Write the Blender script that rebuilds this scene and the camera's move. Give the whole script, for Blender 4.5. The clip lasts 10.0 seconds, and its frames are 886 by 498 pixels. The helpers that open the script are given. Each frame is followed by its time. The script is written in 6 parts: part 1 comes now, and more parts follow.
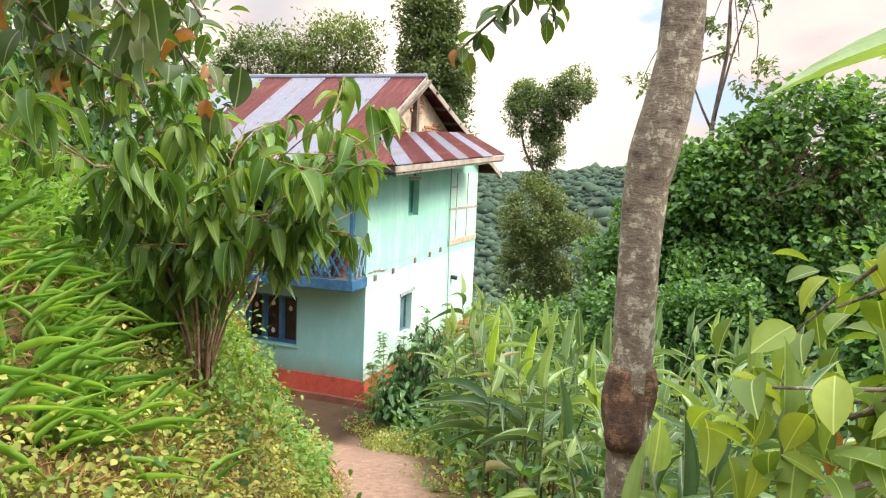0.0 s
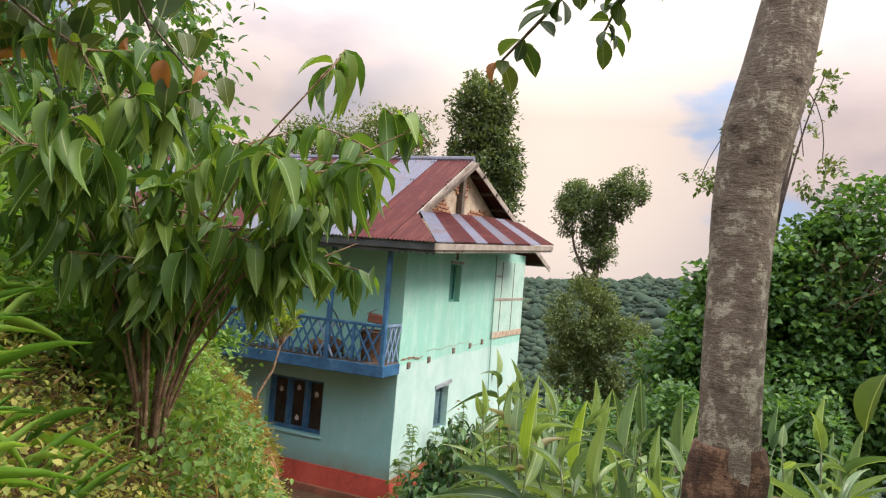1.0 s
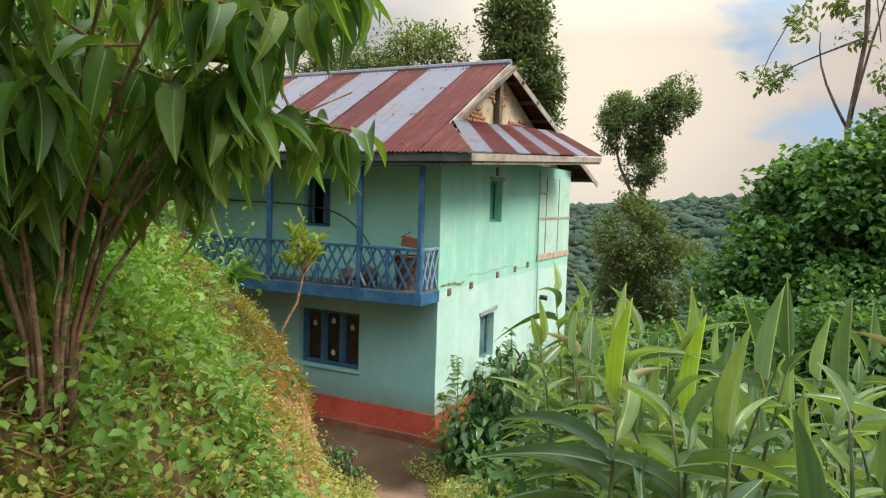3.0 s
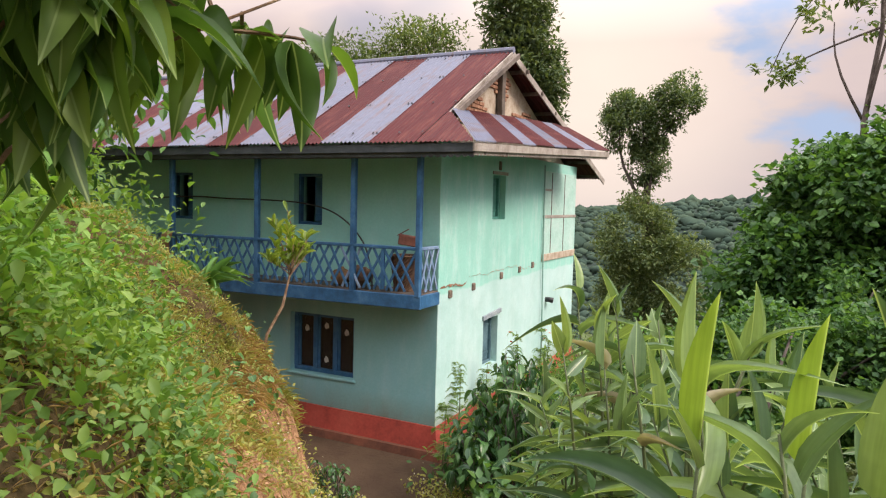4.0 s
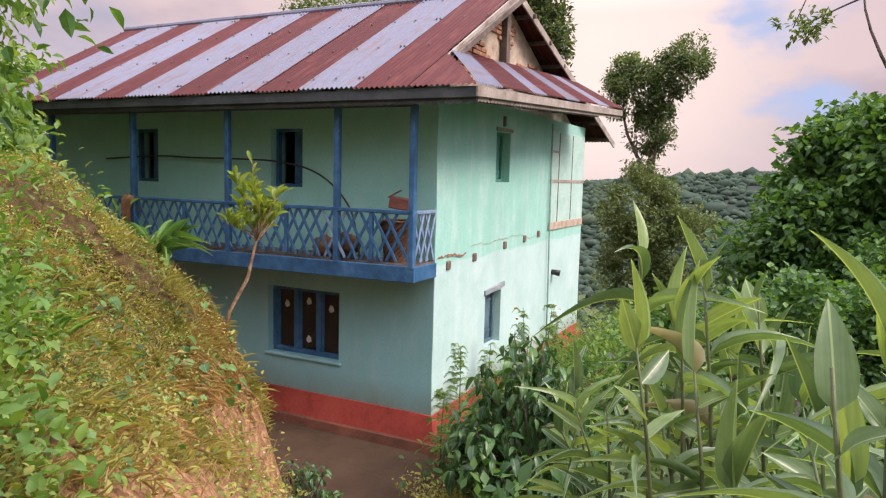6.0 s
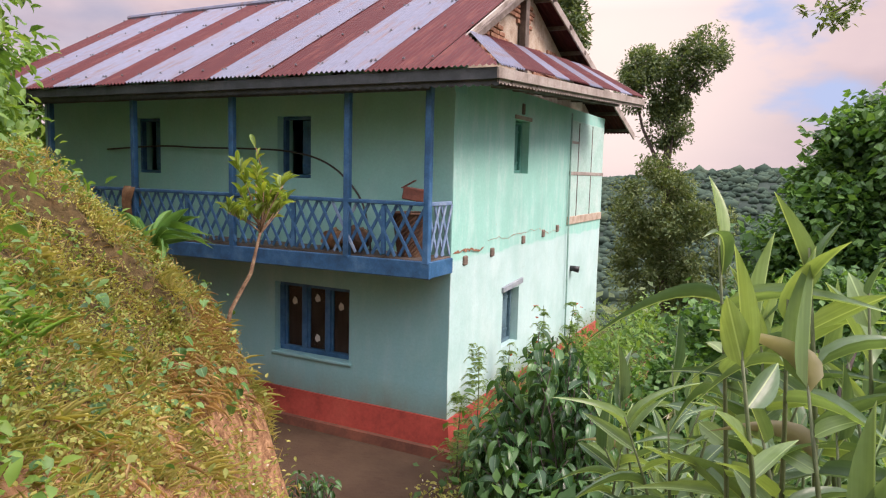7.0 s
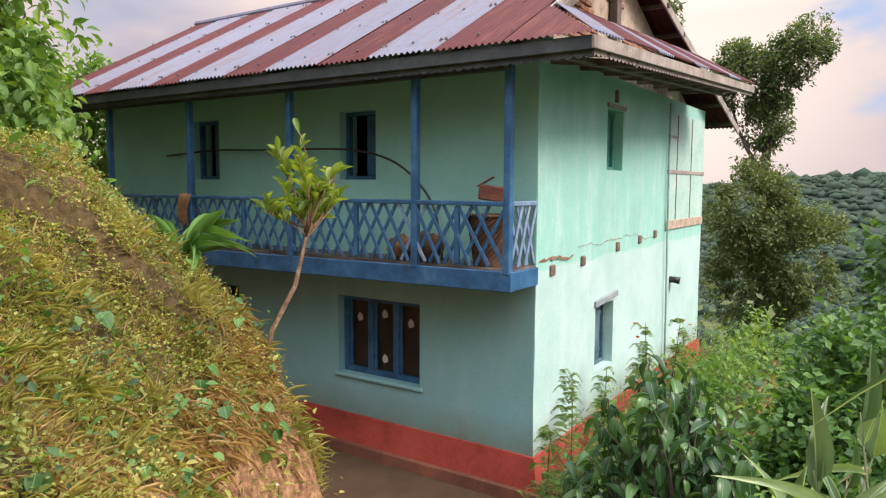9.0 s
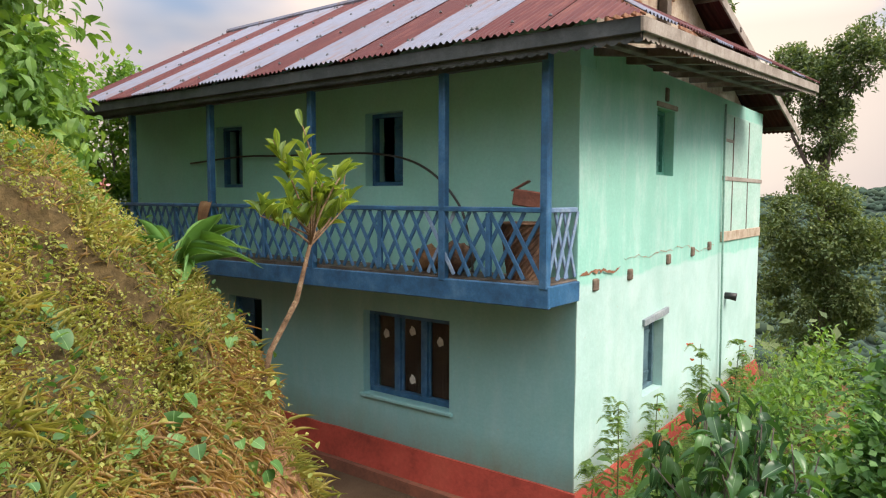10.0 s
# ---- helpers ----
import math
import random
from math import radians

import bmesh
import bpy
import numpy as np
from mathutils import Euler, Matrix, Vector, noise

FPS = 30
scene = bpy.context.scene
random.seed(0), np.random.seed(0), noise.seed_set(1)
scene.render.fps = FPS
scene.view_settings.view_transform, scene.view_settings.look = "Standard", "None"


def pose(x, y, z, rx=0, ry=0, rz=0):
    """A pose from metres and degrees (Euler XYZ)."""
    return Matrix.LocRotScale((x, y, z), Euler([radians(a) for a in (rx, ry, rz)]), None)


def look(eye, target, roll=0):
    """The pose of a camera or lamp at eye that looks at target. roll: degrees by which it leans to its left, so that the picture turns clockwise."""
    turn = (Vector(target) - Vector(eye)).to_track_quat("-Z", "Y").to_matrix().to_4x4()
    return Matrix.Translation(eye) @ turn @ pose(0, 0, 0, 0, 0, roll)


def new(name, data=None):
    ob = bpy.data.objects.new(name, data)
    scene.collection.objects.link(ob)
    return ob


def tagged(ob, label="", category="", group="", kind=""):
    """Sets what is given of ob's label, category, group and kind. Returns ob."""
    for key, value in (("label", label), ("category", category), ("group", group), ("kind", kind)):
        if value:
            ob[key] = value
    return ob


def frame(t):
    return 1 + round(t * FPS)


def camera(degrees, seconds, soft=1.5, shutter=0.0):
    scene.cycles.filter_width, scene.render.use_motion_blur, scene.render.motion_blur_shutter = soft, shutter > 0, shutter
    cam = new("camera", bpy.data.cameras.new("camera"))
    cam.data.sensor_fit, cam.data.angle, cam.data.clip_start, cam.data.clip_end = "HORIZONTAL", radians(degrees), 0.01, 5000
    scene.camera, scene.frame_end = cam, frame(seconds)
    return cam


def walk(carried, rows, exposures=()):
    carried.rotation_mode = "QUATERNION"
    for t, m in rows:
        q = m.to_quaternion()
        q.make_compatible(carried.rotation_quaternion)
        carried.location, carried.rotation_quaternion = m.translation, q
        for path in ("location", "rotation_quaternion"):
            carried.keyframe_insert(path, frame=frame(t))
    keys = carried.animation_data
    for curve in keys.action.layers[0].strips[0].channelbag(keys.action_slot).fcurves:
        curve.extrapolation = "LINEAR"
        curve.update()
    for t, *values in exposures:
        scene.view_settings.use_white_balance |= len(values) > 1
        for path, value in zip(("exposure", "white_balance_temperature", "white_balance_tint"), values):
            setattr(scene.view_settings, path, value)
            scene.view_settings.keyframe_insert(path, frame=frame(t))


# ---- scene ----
cam = camera(65.5, 10.0, soft=1.2)
PATH = [
    (0, (6.051, -12.492, 4.961), (5.389, -10.62, 4.723), 2.5),
    (0.5, (5.936, -12.066, 4.732), (5.334, -10.16, 4.656), 2.5),
    (1, (5.874, -11.564, 4.524), (5.06, -9.738, 4.578), 4.8),
    (1.5, (5.729, -11.18, 4.428), (4.803, -9.408, 4.489), 3.2),
    (2, (5.57, -10.981, 4.379), (4.609, -9.227, 4.413), 2.4),
    (2.5, (5.522, -10.685, 4.305), (4.566, -8.929, 4.242), 2.5),
    (3, (5.36, -10.382, 4.248), (4.455, -8.604, 4.099), 1.8),
    (4.5, (4.836, -9.27, 4.052), (3.929, -7.493, 3.917), 1.4),
    (5, (4.703, -8.933, 4.015), (3.806, -7.154, 3.846), 1.7),
    (5.5, (4.522, -8.667, 3.945), (3.636, -6.885, 3.744), 1.6),
    (7, (3.992, -7.977, 3.773), (3.082, -6.209, 3.552), 1.5),
    (7.5, (3.844, -7.745, 3.727), (2.891, -6.001, 3.501), 1.6),
    (8, (3.626, -7.525, 3.661), (2.619, -5.812, 3.436), 1.1),
    (8.5, (3.495, -7.281, 3.639), (2.448, -5.591, 3.418), 0.2),
    (9, (3.377, -6.922, 3.584), (2.272, -5.266, 3.397), 0.3),
    (9.5, (3.187, -6.58, 3.52), (2.025, -4.959, 3.37), -0.3),
    (10, (3.087, -6.266, 3.492), (1.879, -4.679, 3.345), 0.2),
]
walk(cam, [(t, look(eye, target, roll)) for t, eye, target, roll in PATH],
     exposures=[(0, 1.35, 6500, 8), (0.5, 1.3, 6450, 10), (0.8, 0.85, 6450, 13), (1.0, 0.70, 6400, 15), (2.0, 0.66, 6450, 14), (3.0, 0.69, 6450, 3), (4.5, 0.72, 6350, 22), (7.5, 0.80, 6300, 26), (9.0, 0.82, 6300, 18), (10.0, 0.82, 6400, 12)])

# ---- world and light ----
SUN_EL, SUN_AZ = radians(44), radians(84)  # azimuth from +y towards +x
world = bpy.data.worlds.new("sky")
scene.world = world
world.use_nodes = True
wt = world.node_tree
wt.nodes.clear()


def wn(kind, **kw):
    n = wt.nodes.new(kind)
    for k, v in kw.items():
        n.inputs[k].default_value = v
    return n


w_out = wn("ShaderNodeOutputWorld")
w_bg = wn("ShaderNodeBackground", Strength=1.0)
w_sky = wn("ShaderNodeTexSky")
w_sky.sky_type, w_sky.sun_disc = "NISHITA", False
w_sky.sun_elevation, w_sky.sun_rotation = SUN_EL, SUN_AZ
w_scale = wn("ShaderNodeMixRGB", Fac=1.0, Color2=(0.12, 0.12, 0.12, 1))
w_scale.blend_type = "MULTIPLY"
w_co = wn("ShaderNodeTexCoord")
w_map = wn("ShaderNodeMapping")
w_map.inputs["Scale"].default_value = (1.0, 1.0, 2.2)
w_n1 = wn("ShaderNodeTexNoise", Scale=2.1, Detail=7.0, Roughness=0.52)
w_n2 = wn("ShaderNodeTexNoise", Scale=1.3, Detail=4.0, Roughness=0.5)
w_tone = wn("ShaderNodeValToRGB")
w_tone.color_ramp.elements[0].position, w_tone.color_ramp.elements[0].color = 0.36, (0.55, 0.485, 0.52, 1)
w_tone.color_ramp.elements[1].position, w_tone.color_ramp.elements[1].color = 0.62, (1.05, 0.88, 0.74, 1)
e = w_tone.color_ramp.elements.new(0.48)
e.color = (0.88, 0.73, 0.68, 1)
w_cov = wn("ShaderNodeValToRGB")
w_cov.color_ramp.elements[0].position, w_cov.color_ramp.elements[0].color = 0.36, (0, 0, 0, 1)
w_cov.color_ramp.elements[1].position, w_cov.color_ramp.elements[1].color = 0.46, (1, 1, 1, 1)
w_mix = wn("ShaderNodeMixRGB")


def sky_spot(heading, elev, inner, outer, rag):
    """How far the sky belongs to a ragged spot about a direction: 1 inside, 0 outside."""
    h, el = radians(heading), radians(elev)
    d = wn("ShaderNodeVectorMath")
    d.operation = "DISTANCE"
    d.inputs[1].default_value = (math.sin(h) * math.cos(el), math.cos(h) * math.cos(el), math.sin(el))
    wt.links.new(w_co.outputs["Generated"], d.inputs[0])
    a = wn("ShaderNodeMath")
    a.operation = "MULTIPLY_ADD"
    a.inputs[1].default_value = rag
    wt.links.new(w_n1.outputs["Fac"], a.inputs[0])
    wt.links.new(d.outputs["Value"], a.inputs[2])
    m = wn("ShaderNodeMapRange")
    m.interpolation_type = "SMOOTHSTEP"
    m.inputs["From Min"].default_value, m.inputs["From Max"].default_value = outer + rag * 0.5, inner + rag * 0.5
    wt.links.new(a.outputs[0], m.inputs["Value"])
    return m.outputs[0]


# overcast sky: brighter and whiter towards the zenith
w_sep = wn("ShaderNodeSeparateXYZ")
w_up = wn("ShaderNodeMapRange")
w_up.inputs["From Min"].default_value, w_up.inputs["From Max"].default_value = 0.22, 1.0
w_up.inputs["To Min"].default_value, w_up.inputs["To Max"].default_value = 0.51, 2.95
w_white = wn("ShaderNodeMapRange")
w_white.inputs["From Min"].default_value, w_white.inputs["From Max"].default_value = 0.2, 0.75
w_pale = wn("ShaderNodeMixRGB", Color2=(0.80, 0.80, 0.80, 1))
wt.links.new(w_co.outputs["Generated"], w_sep.inputs[0])
wt.links.new(w_sep.outputs["Z"], w_up.inputs["Value"])
wt.links.new(w_sep.outputs["Z"], w_white.inputs["Value"])
wt.links.new(w_white.outputs[0], w_pale.inputs["Fac"])
w_glow = wn("ShaderNodeMixRGB", Color2=(1.28, 1.10, 0.90, 1))
w_gap = wn("ShaderNodeMixRGB", Color2=(0.56, 0.70, 0.92, 1))
wt.links.new(sky_spot(-15, 11, 0.02, 0.34, 0.45), w_glow.inputs["Fac"])
wt.links.new(sky_spot(-2, 15, 0.03, 0.10, 0.9), w_gap.inputs["Fac"])
wt.links.new(w_mix.outputs[0], w_glow.inputs["Color1"])
wt.links.new(w_glow.outputs[0], w_gap.inputs["Color1"])
wt.links.new(w_gap.outputs[0], w_pale.inputs["Color1"])
wt.links.new(w_up.outputs[0], w_bg.inputs["Strength"])
for a, b in ((w_co.outputs["Generated"], w_map.inputs["Vector"]), (w_map.outputs[0], w_n1.inputs["Vector"]),
             (w_map.outputs[0], w_n2.inputs["Vector"]), (w_n1.outputs["Fac"], w_tone.inputs["Fac"]),
             (w_n2.outputs["Fac"], w_cov.inputs["Fac"]), (w_sky.outputs[0], w_scale.inputs["Color1"]),
             (w_cov.outputs["Color"], w_mix.inputs["Fac"]), (w_scale.outputs[0], w_mix.inputs["Color1"]),
             (w_tone.outputs["Color"], w_mix.inputs["Color2"]), (w_pale.outputs[0], w_bg.inputs["Color"]),
             (w_bg.outputs[0], w_out.inputs["Surface"])):
    wt.links.new(a, b)

sun = new("sun", bpy.data.lights.new("sun", "SUN"))
sun.data.energy, sun.data.angle, sun.data.color = 2.2, radians(22), (1.0, 0.88, 0.72)
sun_way = Vector((math.sin(SUN_AZ) * math.cos(SUN_EL), math.cos(SUN_AZ) * math.cos(SUN_EL), math.sin(SUN_EL)))
sun.matrix_world = look(sun_way * 50, (0, 0, 0))


# ---- materials ----
def material(name, rough=0.7, metal=0.0):
    m = bpy.data.materials.new(name)
    m.use_nodes = True
    nt = m.node_tree
    bsdf = nt.nodes["Principled BSDF"]
    bsdf.inputs["Roughness"].default_value = rough
    bsdf.inputs["Metallic"].default_value = metal
    return m, nt, bsdf


def node(nt, kind, **kw):
    n = nt.nodes.new(kind)
    for k, v in kw.items():
        n.inputs[k].default_value = v
    return n


def ramp(nt, fac, stops):
    r = nt.nodes.new("ShaderNodeValToRGB")
    els = r.color_ramp.elements
    els[0].position, els[0].color = stops[0][0], (*stops[0][1], 1)
    els[1].position, els[1].color = stops[-1][0], (*stops[-1][1], 1)
    for p, c in stops[1:-1]:
        els.new(p).color = (*c, 1)
    nt.links.new(fac, r.inputs["Fac"])
    return r.outputs["Color"]


def blend(nt, fac, a, b, mode="MIX"):
    n = nt.nodes.new("ShaderNodeMixRGB")
    n.blend_type = mode
    for sock, v in ((n.inputs["Fac"], fac), (n.inputs["Color1"], a), (n.inputs["Color2"], b)):
        if isinstance(v, (int, float)):
            sock.default_value = v
        elif isinstance(v, tuple):
            sock.default_value = (*v, 1)
        else:
            nt.links.new(v, sock)
    return n.outputs["Color"]


def noise_tex(nt, scale, detail=5.0, rough=0.6, stretch=None):
    co = nt.nodes.new("ShaderNodeTexCoord")
    n = node(nt, "ShaderNodeTexNoise", Scale=scale, Detail=detail, Roughness=rough)
    if stretch:
        mp = nt.nodes.new("ShaderNodeMapping")
        mp.inputs["Scale"].default_value = stretch
        nt.links.new(co.outputs["Object"], mp.inputs["Vector"])
        nt.links.new(mp.outputs[0], n.inputs["Vector"])
    else:
        nt.links.new(co.outputs["Object"], n.inputs["Vector"])
    return n.outputs["Fac"]


def bump(nt, bsdf, height, strength=0.3, distance=0.02):
    b = node(nt, "ShaderNodeBump", Strength=strength, Distance=distance)
    nt.links.new(height, b.inputs["Height"])
    nt.links.new(b.outputs[0], bsdf.inputs["Normal"])


def obj_random(nt):
    return nt.nodes.new("ShaderNodeObjectInfo").outputs["Random"]


def island_random(nt):
    return nt.nodes.new("ShaderNodeNewGeometry").outputs["Random Per Island"]


def surface(name, dark, mid, light, scale=3.0, fine=40.0, rough=0.8, bump_s=0.4, bump_d=0.01, metal=0.0, stretch=None):
    """Two-scale mottled surface."""
    m, nt, b = material(name, rough, metal)
    big = noise_tex(nt, scale, 6, 0.65, stretch)
    small = noise_tex(nt, fine, 4, 0.6, stretch)
    c = ramp(nt, big, [(0.3, dark), (0.5, mid), (0.7, light)])
    c = blend(nt, 0.35, c, ramp(nt, small, [(0.3, (0.35, 0.35, 0.35)), (0.7, (1, 1, 1))]), "MULTIPLY")
    nt.links.new(c, b.inputs["Base Color"])
    bump(nt, b, small, bump_s, bump_d)
    return m


def leafy(name, a, b_col, c_col, gloss=0.45, through_light=0.35, per_object=True, rib=0.0, vein=0.0, shine=0.35, drift=0.0):
    """Leaf: green by random, with light shining through."""
    m, nt, b = material(name, gloss)
    rnd = obj_random(nt) if per_object else island_random(nt)
    if drift:
        swell = ramp(nt, noise_tex(nt, drift, 4, 0.6), [(0.36, (0, 0, 0)), (0.64, (1, 1, 1))])
        rnd = blend(nt, 0.62, rnd, swell)
    col = ramp(nt, rnd, [(0.0, a), (0.5, b_col), (1.0, c_col)])
    patch = noise_tex(nt, 7.0, 3, 0.6)
    col = blend(nt, 0.45, col, ramp(nt, patch, [(0.35, (0.55, 0.6, 0.5)), (0.65, (1, 1, 1))]), "MULTIPLY")
    if vein:
        lines = noise_tex(nt, 1.0, 3, 0.6, (3, vein, 3))
        col = blend(nt, 0.55, col, ramp(nt, lines, [(0.35, (0.6, 0.64, 0.58)), (0.65, (1, 1, 1))]), "MULTIPLY")
    if rib:
        co = nt.nodes.new("ShaderNodeTexCoord")
        sep = nt.nodes.new("ShaderNodeSeparateXYZ")
        nt.links.new(co.outputs["Object"], sep.inputs[0])
        ab = nt.nodes.new("ShaderNodeMath")
        ab.operation = "ABSOLUTE"
        nt.links.new(sep.outputs["Y"], ab.inputs[0])
        mr = nt.nodes.new("ShaderNodeMapRange")
        mr.inputs["From Min"].default_value, mr.inputs["From Max"].default_value = rib * 1.6, rib * 0.6
        mr.inputs["To Max"].default_value = 0.6
        nt.links.new(ab.outputs[0], mr.inputs["Value"])
        col = blend(nt, mr.outputs[0], col, tuple(min(0.8, x * 1.3 + 0.12) for x in c_col))
    nt.links.new(col, b.inputs["Base Color"])
    b.inputs["Specular IOR Level"].default_value = shine
    tr = nt.nodes.new("ShaderNodeBsdfTranslucent")
    warm = blend(nt, 1.0, col, (1.5, 1.45, 0.55), "MULTIPLY")
    nt.links.new(warm, tr.inputs["Color"])
    mix = node(nt, "ShaderNodeMixShader", Fac=through_light)
    nt.links.new(b.outputs[0], mix.inputs[1])
    nt.links.new(tr.outputs[0], mix.inputs[2])
    nt.links.new(mix.outputs[0], nt.nodes["Material Output"].inputs["Surface"])
    bump(nt, b, noise_tex(nt, 30.0, 2), 0.25, 0.004)
    return m


def wall_paint(name, upper, lower, split, streaks=0.5):
    """Limewashed mud wall: one coat above the floor beams, another below, blotched, flaking, dirty near the plinth."""
    m, nt, b = material(name, 0.9)
    co = nt.nodes.new("ShaderNodeTexCoord")
    sep = nt.nodes.new("ShaderNodeSeparateXYZ")
    nt.links.new(co.outputs["Object"], sep.inputs[0])
    big = noise_tex(nt, 1.1, 6, 0.65)
    streak = noise_tex(nt, 2.2, 6, 0.7, (1.3, 1.3, 0.42))
    fine = noise_tex(nt, 26.0, 5, 0.7)
    wob = node(nt, "ShaderNodeMath", **{})
    wob.operation = "MULTIPLY_ADD"
    wob.inputs[1].default_value = 0.22
    nt.links.new(big, wob.inputs[0])
    nt.links.new(sep.outputs["Z"], wob.inputs[2])
    edge = nt.nodes.new("ShaderNodeMapRange")
    edge.inputs["From Min"].default_value, edge.inputs["From Max"].default_value = split + 0.09, split + 0.13
    nt.links.new(wob.outputs[0], edge.inputs["Value"])
    base = blend(nt, edge.outputs[0], lower, upper)
    pale = tuple(min(0.86, v * 0.55 + 0.40) for v in lower)
    base = blend(nt, ramp(nt, streak, [(0.46, (0, 0, 0)), (0.74, (streaks, streaks, streaks))]), base, pale)
    base = blend(nt, ramp(nt, big, [(0.35, (0.35, 0.35, 0.35)), (0.6, (0, 0, 0))]), base, tuple(v * 0.72 for v in upper))
    foot = nt.nodes.new("ShaderNodeMapRange")
    foot.inputs["From Min"].default_value, foot.inputs["From Max"].default_value = 1.0, 0.42
    nt.links.new(wob.outputs[0], foot.inputs["Value"])
    dirt = blend(nt, 1.0, foot.outputs[0], ramp(nt, streak, [(0.3, (0.45, 0.45, 0.45)), (0.7, (1, 1, 1))]), "MULTIPLY")
    base = blend(nt, dirt, base, (0.17, 0.15, 0.075))
    chip = ramp(nt, noise_tex(nt, 9.0, 8, 0.75), [(0.66, (0, 0, 0)), (0.70, (1, 1, 1))])
    base = blend(nt, chip, base, (0.46, 0.38, 0.28))
    base = blend(nt, 0.22, base, ramp(nt, fine, [(0.3, (0.5, 0.5, 0.5)), (0.7, (1, 1, 1))]), "MULTIPLY")
    nt.links.new(base, b.inputs["Base Color"])
    bump(nt, b, fine, 0.35, 0.008)
    return m


M = {}
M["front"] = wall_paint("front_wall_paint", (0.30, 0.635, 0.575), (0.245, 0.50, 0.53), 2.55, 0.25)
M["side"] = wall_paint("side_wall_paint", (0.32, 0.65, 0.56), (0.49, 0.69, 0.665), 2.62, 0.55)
M["panel"] = surface("pale_panel", (0.36, 0.60, 0.52), (0.46, 0.68, 0.61), (0.56, 0.72, 0.67), 2, 30, 0.85)
M["plinth"] = surface("red_clay_wash", (0.22, 0.035, 0.022), (0.40, 0.060, 0.040), (0.46, 0.085, 0.055), 1.6, 20, 0.85)
M["ledge"] = surface("clay_ledge", (0.09, 0.035, 0.02), (0.16, 0.06, 0.035), (0.26, 0.09, 0.05), 1.8, 24, 0.9)
M["yard"] = surface("packed_clay", (0.10, 0.065, 0.045), (0.15, 0.10, 0.07), (0.2, 0.14, 0.1), 1.2, 18, 0.9)
M["blue"] = surface("blue_paint", (0.020, 0.075, 0.16), (0.030, 0.125, 0.27), (0.075, 0.19, 0.35), 5, 45, 0.55, 0.25, 0.004)
M["worn_blue"] = surface("worn_pale_blue_paint", (0.11, 0.19, 0.34), (0.19, 0.29, 0.45), (0.34, 0.42, 0.53), 6, 45, 0.6, 0.25, 0.004)
M["old_wood"] = surface("weathered_wood", (0.06, 0.045, 0.035), (0.13, 0.10, 0.08), (0.22, 0.18, 0.15), 4, 40, 0.85, 0.5, 0.006)
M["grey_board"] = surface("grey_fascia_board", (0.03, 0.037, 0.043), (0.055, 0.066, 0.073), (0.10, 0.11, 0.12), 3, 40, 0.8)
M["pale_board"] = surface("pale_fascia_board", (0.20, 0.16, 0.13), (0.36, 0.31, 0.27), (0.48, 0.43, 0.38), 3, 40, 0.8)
M["teal_shutter"] = surface("teal_shutter_paint", (0.05, 0.2, 0.17), (0.08, 0.28, 0.23), (0.12, 0.36, 0.3), 4, 40, 0.6)
M["slate_shutter"] = surface("slate_blue_shutter", (0.05, 0.10, 0.13), (0.09, 0.17, 0.21), (0.14, 0.24, 0.28), 4, 40, 0.6)
M["curtain"] = surface("brown_curtain", (0.05, 0.04, 0.035), (0.10, 0.08, 0.07), (0.15, 0.12, 0.10), 3, 50, 0.95)
M["white_paint"] = surface("white_motif", (0.4, 0.4, 0.38), (0.55, 0.55, 0.52), (0.65, 0.65, 0.62), 5, 40, 0.8)
M["brick"] = surface("old_brick", (0.22, 0.10, 0.055), (0.36, 0.17, 0.10), (0.48, 0.28, 0.18), 6, 40, 0.9, 0.6, 0.01)
M["mortar"] = surface("crumbling_plaster", (0.35, 0.24, 0.17), (0.52, 0.42, 0.32), (0.62, 0.54, 0.44), 5, 30, 0.95, 0.7, 0.02)
M["black_pipe"] = surface("black_plastic_pipe", (0.01, 0.01, 0.01), (0.018, 0.018, 0.02), (0.03, 0.03, 0.03), 5, 40, 0.45)
M["grey_pipe"] = surface("grey_green_pipe", (0.2, 0.36, 0.31), (0.28, 0.46, 0.4), (0.36, 0.54, 0.48), 5, 40, 0.6)
M["wicker"] = surface("wicker", (0.06, 0.03, 0.018), (0.14, 0.075, 0.045), (0.24, 0.14, 0.08), 9, 60, 0.8, 0.6, 0.01)
M["terracotta"] = surface("rusty_red_tin", (0.09, 0.03, 0.018), (0.16, 0.052, 0.032), (0.24, 0.09, 0.055), 6, 40, 0.7)
M["cloth"] = surface("brown_cloth", (0.12, 0.06, 0.03), (0.28, 0.15, 0.07), (0.42, 0.26, 0.14), 6, 60, 0.95)
M["lintel_grey"] = surface("grey_lintel_wood", (0.20, 0.24, 0.27), (0.30, 0.34, 0.37), (0.40, 0.44, 0.46), 4, 40, 0.85)
M["beam_end"] = surface("weathered_beam_end", (0.10, 0.07, 0.055), (0.20, 0.145, 0.11), (0.30, 0.22, 0.17), 8, 40, 0.9)
M["nail"] = surface("nail_heads", (0.03, 0.03, 0.035), (0.06, 0.06, 0.07), (0.1, 0.1, 0.1), 9, 60, 0.6)


